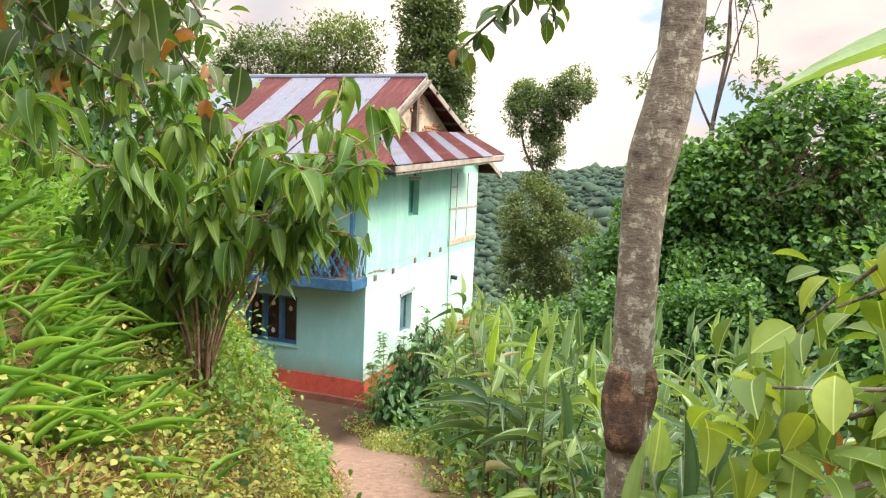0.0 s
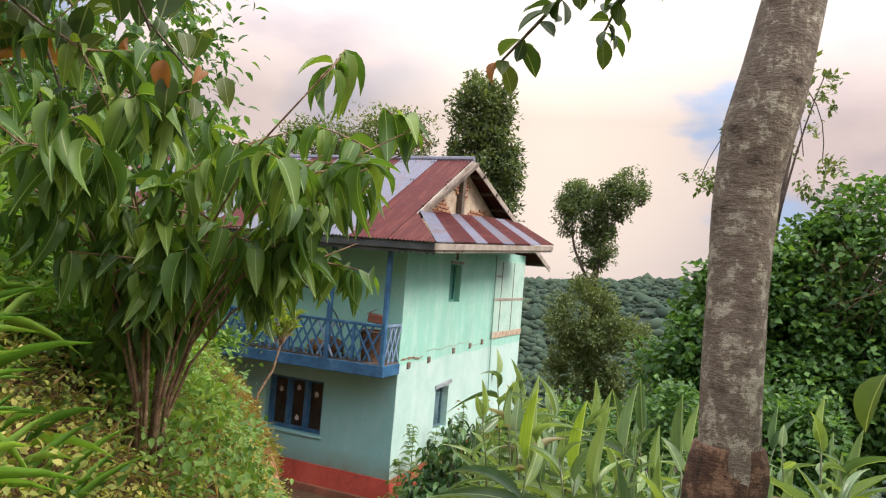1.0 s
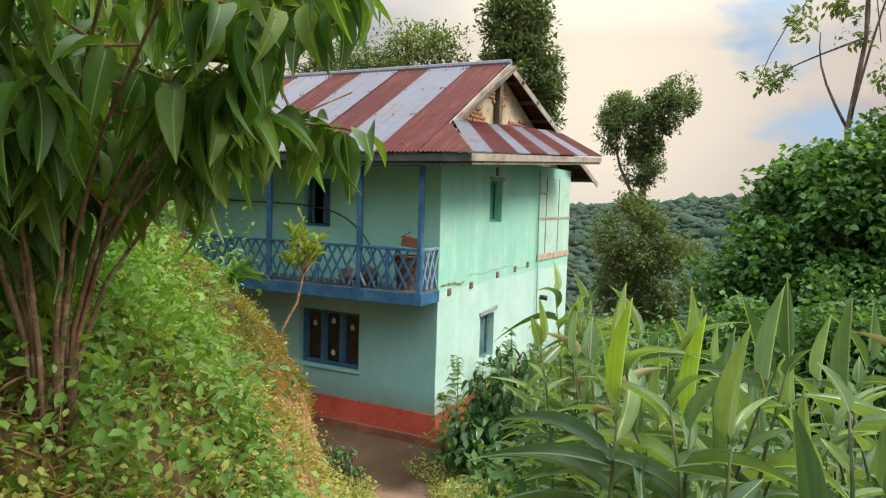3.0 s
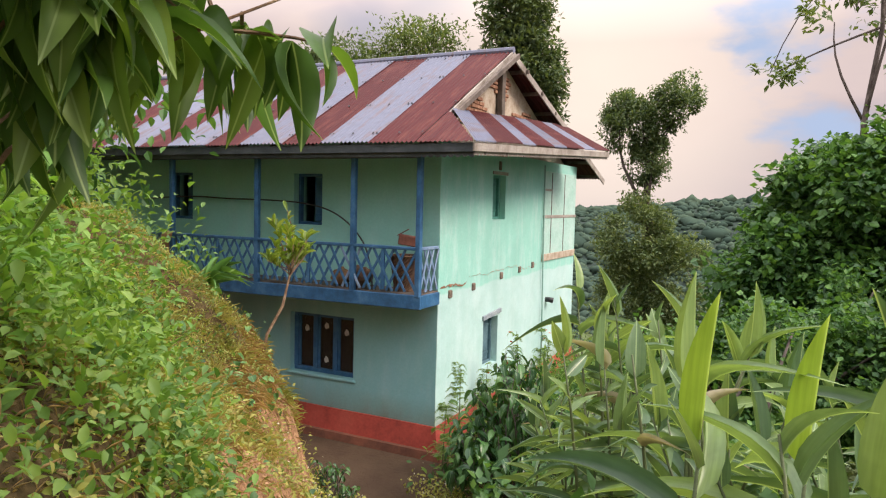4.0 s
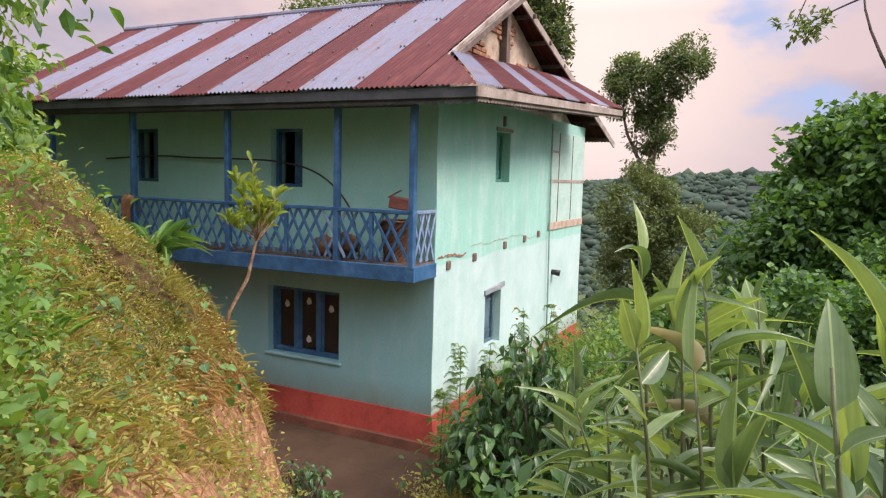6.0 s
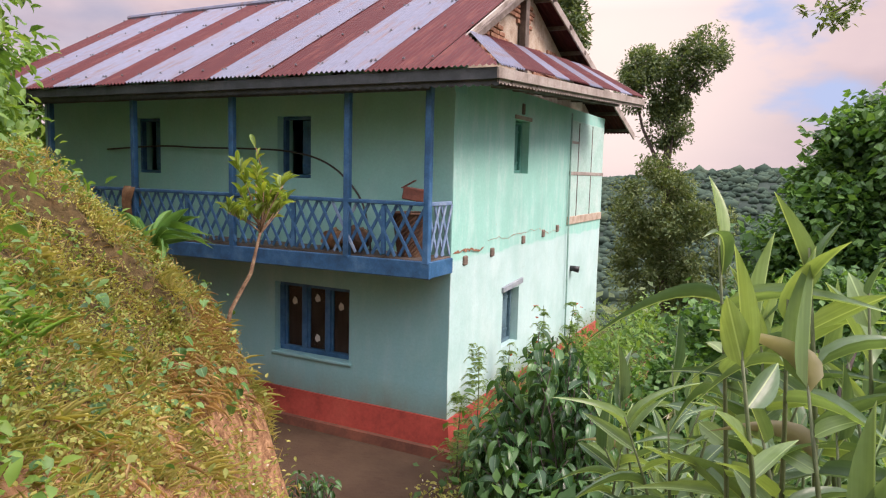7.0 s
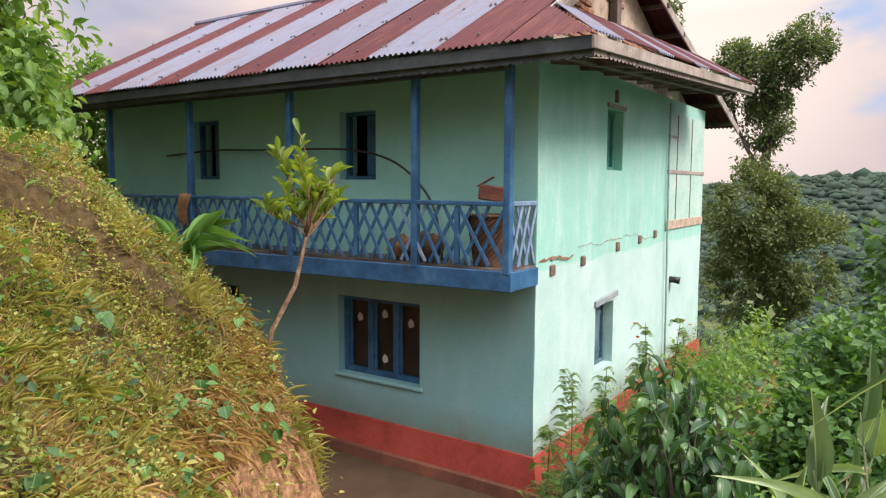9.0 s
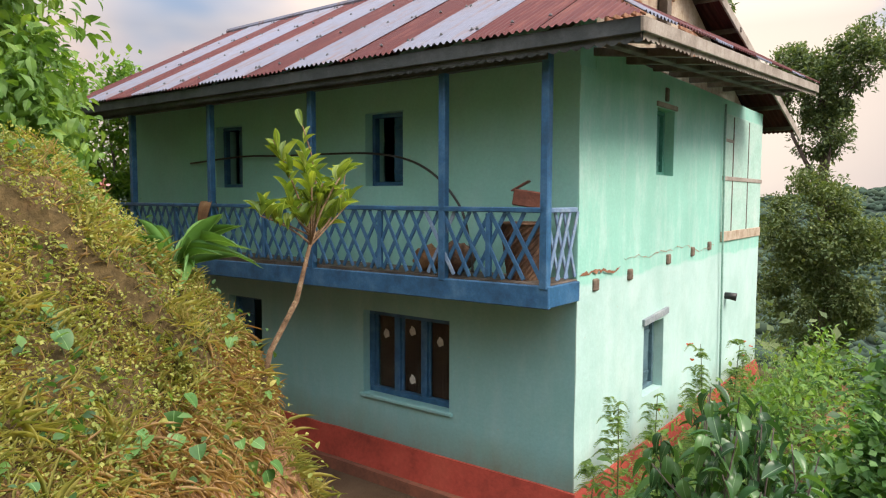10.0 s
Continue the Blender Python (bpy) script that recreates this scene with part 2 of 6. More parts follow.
def bark(name, dark, mid, light, scale=9.0):
    m, nt, b = material(name, 0.9)
    lich = noise_tex(nt, scale, 9, 0.75, (1, 1, 0.85))
    rings = noise_tex(nt, scale * 1.3, 6, 0.7, (0.8, 0.8, 1.8))
    c = ramp(nt, lich, [(0.36, dark), (0.47, mid), (0.53, mid), (0.57, light)])
    c = blend(nt, 0.5, c, ramp(nt, rings, [(0.30, (0.45, 0.42, 0.4)), (0.5, (1, 1, 1))]), "MULTIPLY")
    nt.links.new(c, b.inputs["Base Color"])
    bump(nt, b, rings, 0.7, 0.03)
    return m


M["bark"] = bark("lichen_bark", (0.06, 0.045, 0.036), (0.155, 0.125, 0.10), (0.33, 0.31, 0.25), 11.0)
M["far_bark"] = bark("far_bark", (0.05, 0.035, 0.03), (0.09, 0.07, 0.06), (0.14, 0.11, 0.10), 3.0)
M["knot"] = bark("rotten_knot", (0.02, 0.012, 0.008), (0.07, 0.035, 0.02), (0.17, 0.10, 0.06), 14.0)
M["twig"] = bark("brown_twig", (0.10, 0.06, 0.035), (0.22, 0.135, 0.08), (0.34, 0.24, 0.15), 12.0)
M["ginger_leaf"] = leafy("ginger_leaf", (0.075, 0.14, 0.072), (0.16, 0.25, 0.13), (0.28, 0.39, 0.14), 0.28, 0.36, rib=0.0022, vein=110.0)
M["lime_leaf"] = leafy("lime_spear_leaf", (0.24, 0.36, 0.05), (0.30, 0.44, 0.06), (0.36, 0.48, 0.08), 0.35, 0.45, rib=0.0022, vein=110.0)
M["ginger_dry"] = leafy("ginger_dry_leaf", (0.30, 0.27, 0.21), (0.42, 0.38, 0.31), (0.54, 0.5, 0.42), 0.6, 0.3)
M["ginger_stem"] = surface("ginger_stem", (0.06, 0.07, 0.03), (0.09, 0.12, 0.045), (0.15, 0.17, 0.07), 4, 30, 0.6)
M["shrub_leaf"] = leafy("drooping_shrub_leaf", (0.06, 0.13, 0.03), (0.10, 0.20, 0.04), (0.21, 0.31, 0.06), 0.45, 0.4, rib=0.0016)
M["tree_leaf"] = leafy("overhead_leaf", (0.03, 0.06, 0.02), (0.05, 0.09, 0.025), (0.10, 0.13, 0.035), 0.45, 0.4, rib=0.002)
M["brown_leaf"] = leafy("orange_brown_leaf", (0.20, 0.08, 0.03), (0.30, 0.13, 0.05), (0.38, 0.2, 0.08), 0.6, 0.4)
M["coffee_leaf"] = leafy("dark_glossy_leaf", (0.028, 0.075, 0.03), (0.05, 0.125, 0.045), (0.10, 0.21, 0.065), 0.26, 0.28, rib=0.0016)
M["sapling_leaf"] = leafy("sapling_leaf", (0.10, 0.16, 0.03), (0.17, 0.26, 0.045), (0.30, 0.36, 0.06), 0.5, 0.4, rib=0.0018)
M["heart_leaf"] = leafy("heart_leaf", (0.05, 0.12, 0.035), (0.085, 0.20, 0.055), (0.15, 0.29, 0.08), 0.4, 0.3, rib=0.0014)
M["lush_grass"] = leafy("lush_grass_blade", (0.13, 0.29, 0.06), (0.22, 0.41, 0.08), (0.33, 0.50, 0.13), 0.55, 0.45, False)
M["vine_leaf"] = leafy("vine_leaf", (0.04, 0.10, 0.035), (0.08, 0.18, 0.05), (0.16, 0.30, 0.075), 0.45, 0.38, False)
M["far_leaf"] = leafy("far_tree_leaf", (0.0653, 0.105, 0.058), (0.109, 0.158, 0.0725), (0.174, 0.225, 0.0943), 0.6, 0.3, False)
M["far_leaf_light"] = leafy("far_tree_leaf_light", (0.08, 0.125, 0.05), (0.135, 0.19, 0.075), (0.21, 0.25, 0.105), 0.6, 0.3, False)
M["bright_leaf"] = leafy("light_green_leaf", (0.06, 0.14, 0.035), (0.15, 0.28, 0.06), (0.30, 0.43, 0.09), 0.5, 0.4, False, drift=1.4)
# far woods: dull bluish green, with the distance haze mixed into the leaf colour
M["hazy_hill_leaf"] = leafy("hazy_hillside_leaf", (0.05, 0.078, 0.062), (0.065, 0.098, 0.075), (0.085, 0.12, 0.085), 0.95, 0.15, False, shine=0.0)
# weeds and grass: dry yellow tones, pushed brighter to carry the bank's warm sunlight
M["weed_leaf"] = leafy("weed_leaf", (0.08, 0.13, 0.03), (0.27, 0.30, 0.065), (0.54, 0.47, 0.15), 0.6, 0.35, False, drift=1.9)
M["grass_blade"] = leafy("grass_blade", (0.15, 0.20, 0.05), (0.40, 0.37, 0.12), (0.62, 0.50, 0.24), 0.6, 0.35, False, drift=1.7)
M["dry_grass"] = leafy("dry_grass", (0.26, 0.15, 0.075), (0.50, 0.33, 0.17), (0.68, 0.53, 0.30), 0.8, 0.3, False, drift=2.3)
M["fern_leaf"] = leafy("feathery_leaf", (0.11, 0.20, 0.06), (0.17, 0.29, 0.085), (0.27, 0.38, 0.12), 0.6, 0.4, False)
M["flower_pink"] = leafy("pink_petal", (0.6, 0.25, 0.3), (0.7, 0.35, 0.38), (0.75, 0.45, 0.45), 0.6, 0.3)
M["flower_red"] = leafy("orange_red_petal", (0.6, 0.06, 0.02), (0.65, 0.09, 0.03), (0.7, 0.14, 0.04), 0.6, 0.3)
M["flower_white"] = leafy("white_petal", (0.6, 0.6, 0.55), (0.7, 0.7, 0.66), (0.75, 0.75, 0.7), 0.6, 0.3, False)


def tin(name, pale, rust):
    """Corrugated sheet: paint or zinc, with rust runs along the fall."""
    m, nt, b = material(name, 0.72, 0.0)
    b.inputs["Specular IOR Level"].default_value = 0.25
    runs = noise_tex(nt, 2.4, 7, 0.7, (3.2, 0.45, 0.45))
    spots = noise_tex(nt, 7.0, 6, 0.7)
    rnd = obj_random(nt)
    c = ramp(nt, rnd, [(0.0, tuple(v * 0.85 for v in pale)), (1.0, tuple(min(1, v * 1.12) for v in pale))])
    c = blend(nt, ramp(nt, runs, [(0.5, (0, 0, 0)), (0.68, (0.8, 0.8, 0.8))]), c, rust)
    c = blend(nt, 0.4, c, ramp(nt, spots, [(0.3, (0.55, 0.55, 0.55)), (0.7, (1, 1, 1))]), "MULTIPLY")
    nt.links.new(c, b.inputs["Base Color"])
    bump(nt, b, spots, 0.15, 0.005)
    return m


M["red_tin"] = tin("rusted_red_tin", (0.074, 0.0105, 0.011), (0.135, 0.038, 0.028))
M["zinc_tin"] = tin("bare_zinc_tin", (0.165, 0.175, 0.235), (0.17, 0.11, 0.10))


def glass_material():
    m, nt, b = material("window_glass", 0.06)
    b.inputs["Base Color"].default_value = (0.6, 0.65, 0.65, 1)
    b.inputs["Transmission Weight"].default_value = 1.0
    return m


M["glass"] = glass_material()


# ---- mesh helpers ----
def part(name, bm, mat, parent=None, label="", smooth=False):
    """One mesh object from a bmesh, a (verts, faces) pair or a mesh, under its thing or part."""
    if isinstance(bm, bpy.types.Mesh):
        me = bm
    elif isinstance(bm, tuple):
        me = bpy.data.meshes.new(name)
        me.from_pydata(bm[0], [], bm[1])
    else:
        me = bpy.data.meshes.new(name)
        bm.to_mesh(me)
        bm.free()
    if mat is not None and not me.materials:
        me.materials.append(mat)
    if smooth:
        me.shade_smooth()
    ob = new(name, me)
    if parent is not None:
        ob.parent = parent
    if label:
        ob["label"] = label
    return ob


def thing(name, at, label, category, group="", kind=""):
    ob = new(name)
    ob.empty_display_size = 0.1
    ob.matrix_basis = at if isinstance(at, Matrix) else Matrix.Translation(at)
    return tagged(ob, label, category, group, kind)


def box(size, m=None, bevel=0.006):
    bm = bmesh.new()
    bmesh.ops.create_cube(bm, size=1.0, matrix=Matrix.Diagonal((*size, 1)))
    if bevel:
        bmesh.ops.bevel(bm, geom=bm.edges[:], offset=bevel, segments=1, affect="EDGES")
    if m is not None:
        bm.transform(m if isinstance(m, Matrix) else Matrix.Translation(m))
    return bm


def beam(p0, p1, w, h, bevel=0.006):
    """A straight squared timber from p0 to p1."""
    p0, p1 = Vector(p0), Vector(p1)
    d = p1 - p0
    q = d.to_track_quat("X", "Z").to_matrix().to_4x4()
    return box((d.length, w, h), Matrix.Translation((p0 + p1) / 2) @ q, bevel)


def tube(pts, radii, sides=8, wob=0.0):
    """Round tapered tube along points, as (verts, faces)."""
    pts = [Vector(p) for p in pts]
    vs, fs = [], []
    for i, p in enumerate(pts):
        d = (pts[min(i + 1, len(pts) - 1)] - pts[max(i - 1, 0)]).normalized()
        a = d.orthogonal().normalized() if i == 0 else (a - d * a.dot(d)).normalized()
        b = d.cross(a)
        for k in range(sides):
            t = 2 * math.pi * k / sides
            r = radii[i] * (1 + wob * noise.noise(p * 3 + Vector((math.cos(t), math.sin(t), 0))))
            vs.append(p + (a * math.cos(t) + b * math.sin(t)) * r)
    for i in range(len(pts) - 1):
        for k in range(sides):
            j = (k + 1) % sides
            fs.append((i * sides + k, i * sides + j, (i + 1) * sides + j, (i + 1) * sides + k))
    fs.append(tuple(range(sides))[::-1])
    fs.append(tuple(range((len(pts) - 1) * sides, len(pts) * sides)))
    return vs, fs


def joined(pieces):
    vs, fs = [], []
    for v, f in pieces:
        o = len(vs)
        vs += list(v)
        fs += [tuple(i + o for i in q) for q in f]
    return vs, fs


def smoothstep(a, b, x):
    t = np.clip((x - a) / (b - a), 0, 1)
    return t * t * (3 - 2 * t)


# leaf template: along +x, unit length, unit width, folded on the midrib and drooping
def leaf_template(droop=0.25, fold=0.12, wide_at=0.38, n=6, pointed=1.0, wave=0.0):
    vs, fs = [], []
    for i in range(n + 1):
        t = i / n
        q = 0.85 * pointed
        w = 0.5 * (t / wide_at) ** (q * wide_at / (1 - wide_at)) * ((1 - t) / (1 - wide_at)) ** q if 0 < i < n else 0.0
        z = -droop * t * t
        if i in (0, n):
            vs.append((t * (1 - 0.25 * droop * t), 0, z))
        else:
            x = t * (1 - 0.25 * droop * t)
            ripple = wave * math.sin(t * 14)
            vs += [(x, w, z + fold * w + ripple), (x, 0, z), (x, -w, z + fold * w - ripple)]
    fs.append((0, 2, 1))
    fs.append((0, 3, 2))
    for i in range(n - 2):
        o = 1 + 3 * i
        fs += [(o, o + 1, o + 4, o + 3), (o + 1, o + 2, o + 5, o + 4)]
    o = 1 + 3 * (n - 2)
    fs += [(o, o + 1, o + 3), (o + 1, o + 2, o + 3)]
    return vs, fs


def leaf_mesh(name, mat, length, width, **kw):
    v, f = leaf_template(**kw)
    me = bpy.data.meshes.new(name)
    me.from_pydata([(x * length, y * width, z * length) for x, y, z in v], [], f)
    me.shade_smooth()
    me.materials.append(mat)
    return me


def aim(pos, way, roll=0.0, size=1.0):
    """Matrix for a leaf: its x along way, its face up, rolled about its own length."""
    x = Vector(way).normalized()
    up = Vector((0, 0, 1)) if abs(x.z) < 0.97 else Vector((0, 1, 0))
    y = up.cross(x).normalized()
    z = x.cross(y)
    m = Matrix((x, y, z)).transposed().to_4x4()
    return Matrix.Translation(pos) @ m @ Matrix.Rotation(roll, 4, "X") @ Matrix.Scale(size, 4)


def leaf_at(me, name, parent, m):
    ob = new(name, me)
    ob.parent = parent
    ob.matrix_basis = m
    return ob


def scatter(pos, way, roll, length, width, template):
    """Many leaves in one mesh, by arrays. Returns (verts, faces)."""
    tv, tf = template
    tv = np.array(tv)
    n = len(pos)
    x = way / np.linalg.norm(way, axis=1, keepdims=True)
    up = np.tile(np.array([0.0, 0.0, 1.0]), (n, 1))
    up[np.abs(x[:, 2]) > 0.97] = (0, 1, 0)
    y = np.cross(up, x)
    y /= np.linalg.norm(y, axis=1, keepdims=True)
    z = np.cross(x, y)
    c, s = np.cos(roll)[:, None], np.sin(roll)[:, None]
    y, z = y * c + z * s, z * c - y * s
    L, W = length[:, None, None], width[:, None, None]
    v = (pos[:, None, :] + x[:, None, :] * tv[None, :, 0:1] * L + y[:, None, :] * tv[None, :, 1:2] * W
         + z[:, None, :] * tv[None, :, 2:3] * L).reshape(-1, 3)
    k = len(tv)
    f = [tuple(i + o for i in q) for o in range(0, n * k, k) for q in tf]
    return v, f


OVAL3 = leaf_template(0.25, 0.2, 0.42, 3)
DIAMOND = ([(0, 0, 0), (0.45, 0.5, 0.05), (1, 0, -0.1), (0.45, -0.5, 0.05)], [(0, 2, 1), (0, 3, 2)])
OVAL = leaf_template(0.25, 0.2, 0.42, 4)
BLADE = leaf_template(0.3, 0.2, 0.3, 4)
STRAW = leaf_template(0.03, 0.2, 0.3, 3)
rng = np.random.default_rng(7)


# ---- ground ----
TRACK = [(9.0, -20.0, 5.6), (6.6, -14.5, 4.1), (6.0, -12.5, 3.45), (5.35, -10.4, 2.78), (4.5, -8.7, 2.4), (3.1, -6.26, 1.9), (1.9, -4.2, 0.95),
         (1.1, -2.9, 0.3), (0.4, -1.9, 0.02), (-1.5, -1.3, 0.0), (-10.0, -1.2, 0.0)]
EDGE = [(8.0, -20.0, 6.2), (5.4, -14.0, 4.6), (4.5, -11.6, 3.95), (3.85, -9.7, 3.4), (2.75, -7.7, 3.0), (1.3, -6.05, 2.42), (0.28, -4.95, 2.2), (-0.08, -4.25, 2.16), (-0.28, -3.72, 2.27), (-0.95, -3.25, 2.5), (-3.0, -2.6, 2.8), (-12.0, -2.4, 2.9)]


def along(line, x, y):
    """Nearest point of a polyline: its height, and the signed distance (left of the way of going is positive)."""
    best = np.full(x.shape, 1e9)
    z, side = np.zeros(x.shape), np.zeros(x.shape)
    for (ax, ay, az), (bx, by, bz) in zip(line, line[1:]):
        dx, dy = bx - ax, by - ay
        t = np.clip(((x - ax) * dx + (y - ay) * dy) / (dx * dx + dy * dy), 0, 1)
        px, py = ax + t * dx, ay + t * dy
        d = np.hypot(x - px, y - py)
        s = np.sign(dx * (y - ay) - dy * (x - ax))
        near = d < best
        best = np.where(near, d, best)
        z = np.where(near, az + t * (bz - az), z)
        side = np.where(near, s, side)
    return z, best * side


def lumps(x, y, scale, seed):
    s = np.zeros(np.shape(x))
    r = np.random.default_rng(seed)
    for k in range(7):
        a, f, p = r.uniform(0, 6.28), scale * r.uniform(0.5, 2.2), r.uniform(0, 6.28, 2)
        s = s + np.sin(x * f * math.cos(a) + y * f * math.sin(a) + p[0]) * np.cos(x * f * math.sin(a) * 0.7 - y * f * math.cos(a) * 0.7 + p[1])
    return s / 7


def height(x, y):
    x, y = np.asarray(x, float), np.asarray(y, float)
    pz, pd = along(TRACK, x, y)
    ez, ed = along(EDGE, x, y)
    right = np.maximum(-pd - 0.5, 0)
    yard = smoothstep(-10.5, -9.5, x) * smoothstep(2.6, 1.2, x) * smoothstep(-2.6, -1.6, y) * smoothstep(11, 9.5, y)
    open_side = pz - 0.12 * np.minimum(right, 3) - 0.30 * np.clip(right - 3, 0, 11) - 0.10 * np.maximum(right - 14, 0)
    base = np.where(pd < 0, open_side, pz)
    base = base * (1 - yard)
    base = base + 0.05 * lumps(x, y, 2.2, 3) * smoothstep(0.5, 1.2, np.abs(pd)) * (1 - yard)
    bank = ez + np.clip(ed, 0, 1.1) * 0.90 + np.clip(ed - 1.1, 0, 25) * 0.43 + 0.14 * lumps(x, y, 1.6, 5) + 0.17 * lumps(x, y, 4.2, 6) + 0.09 * lumps(x, y, 10, 21)
    face = 0.62 + 0.42 * smoothstep(-6.7, -5.9, y) * smoothstep(-2.9, -3.6, y)
    k = smoothstep(-face, 0.08, ed + 0.14 * lumps(x, y, 2.6, 8) + 0.07 * lumps(x, y, 8, 22))
    z = base * (1 - k) + np.maximum(bank, base) * k
    # behind the house the land falls into a valley and rises again as wooded hills
    far = np.hypot(x - 0, y + 5)
    fall = smoothstep(12, 120, far) * -38 * smoothstep(-40, 40, y + x * 0.3)
    ang = np.arctan2(x, y)
    hills = smoothstep(110, 330, far) * (42.0 + 3 * np.sin(ang * 5.0 + 0.8) + 1.5 * np.sin(ang * 13 + 2)) - smoothstep(360, 900, far) * 26
    return z * (1 - smoothstep(25, 90, far)) + fall + hills + 1.2 * lumps(x, y, 0.06, 9) * smoothstep(30, 200, far)


def ground_material():
    m, nt, b = material("hillside_soil_and_grass", 0.95)
    b.inputs["Specular IOR Level"].default_value = 0.12
    big = noise_tex(nt, 0.9, 7, 0.65)
    fine = noise_tex(nt, 14.0, 6, 0.7)
    soil = ramp(nt, fine, [(0.3, (0.07, 0.036, 0.02)), (0.5, (0.26, 0.14, 0.072)), (0.7, (0.50, 0.31, 0.165))])
    # ground under plants: shade of the gaps between leaves is in this dark brown
    shaded_soil = ramp(nt, fine, [(0.3, (0.035, 0.026, 0.013)), (0.7, (0.15, 0.105, 0.048))])
    at = nt.nodes.new("ShaderNodeAttribute")
    at.attribute_name = "bare"
    f = node(nt, "ShaderNodeMath")
    f.operation = "ADD"
    nt.links.new(at.outputs["Fac"], f.inputs[0])
    nt.links.new(big, f.inputs[1])
    fac = ramp(nt, f.outputs[0], [(0.62, (0, 0, 0)), (0.85, (1, 1, 1))])
    c = blend(nt, fac, shaded_soil, soil)
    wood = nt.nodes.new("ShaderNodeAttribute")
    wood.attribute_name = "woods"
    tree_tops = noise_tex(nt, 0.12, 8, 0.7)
    # far land takes the same grey-blue cast, haze included in its colour
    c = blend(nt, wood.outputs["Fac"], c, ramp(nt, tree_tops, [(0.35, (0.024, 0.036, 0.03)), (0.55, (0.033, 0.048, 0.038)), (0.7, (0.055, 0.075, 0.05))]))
    path = nt.nodes.new("ShaderNodeAttribute")
    path.attribute_name = "track"
    c = blend(nt, path.outputs["Fac"], c, ramp(nt, fine, [(0.3, (0.20, 0.12, 0.09)), (0.7, (0.36, 0.24, 0.18))]))
    yard = nt.nodes.new("ShaderNodeAttribute")
    yard.attribute_name = "yard"
    c = blend(nt, yard.outputs["Fac"], c, ramp(nt, big, [(0.3, (0.06, 0.037, 0.024)), (0.7, (0.105, 0.07, 0.044))]))
    nt.links.new(c, b.inputs["Base Color"])
    bump(nt, b, fine, 0.8, 0.04)
    return m


def build_ground():
    n = 440
    u = np.linspace(-1, 1, n)
    sx = 0.5 + 2.2 * np.sinh(7.9 * u)
    sy = -5.0 + 2.2 * np.sinh(7.9 * u)
    X, Y = np.meshgrid(sx, sy, indexing="xy")
    Z = height(X, Y)
    v = np.stack([X, Y, Z], -1).reshape(-1, 3)
    i = np.arange(n * n).reshape(n, n)
    f = np.stack([i[:-1, :-1], i[:-1, 1:], i[1:, 1:], i[1:, :-1]], -1).reshape(-1, 4)
    me = bpy.data.meshes.new("ground")
    me.from_pydata(v.tolist(), [], f.tolist())
    me.shade_smooth()
    pz, pd = along(TRACK, X, Y)
    ez, ed = along(EDGE, X, Y)
    gz = np.hypot(*np.gradient(Z, sy, sx))
    near = np.hypot(X, Y + 5) < 40
    vals = {"bare": np.where(near, 0.62 * smoothstep(0.6, 1.2, gz) * smoothstep(-7.4, -6.3, Y) * smoothstep(0.3, -0.05, ed) + 0.05 * smoothstep(2.0, -1.5, X) * (ed > -1), 0),
            "track": smoothstep(0.62, 0.35, np.abs(pd + 0.12 * lumps(X, Y, 3, 4))) * (Y < -1.6),
            "yard": smoothstep(-10.5, -9.5, X) * smoothstep(0.9, 0.4, X) * smoothstep(-2.6, -1.9, Y) * smoothstep(11, 9.5, Y)}
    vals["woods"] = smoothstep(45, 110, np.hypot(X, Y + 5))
    for k, a in vals.items():
        at = me.attributes.new(k, "FLOAT", "POINT")
        at.data.foreach_set("value", a.reshape(-1).astype(np.float32))
    me.materials.append(ground_material())
    return tagged(new("ground", me), "earth hillside with clay footpath, grassy bank and valley", "ground", kind="structure")


build_ground()


# ---- house ----
house = thing("house", (0, 0, 0), "two-storey mint green mud house with blue balcony and striped tin roof", "house")
LEFT, DEPTH, TOP = -8.35, 7.5, 4.8


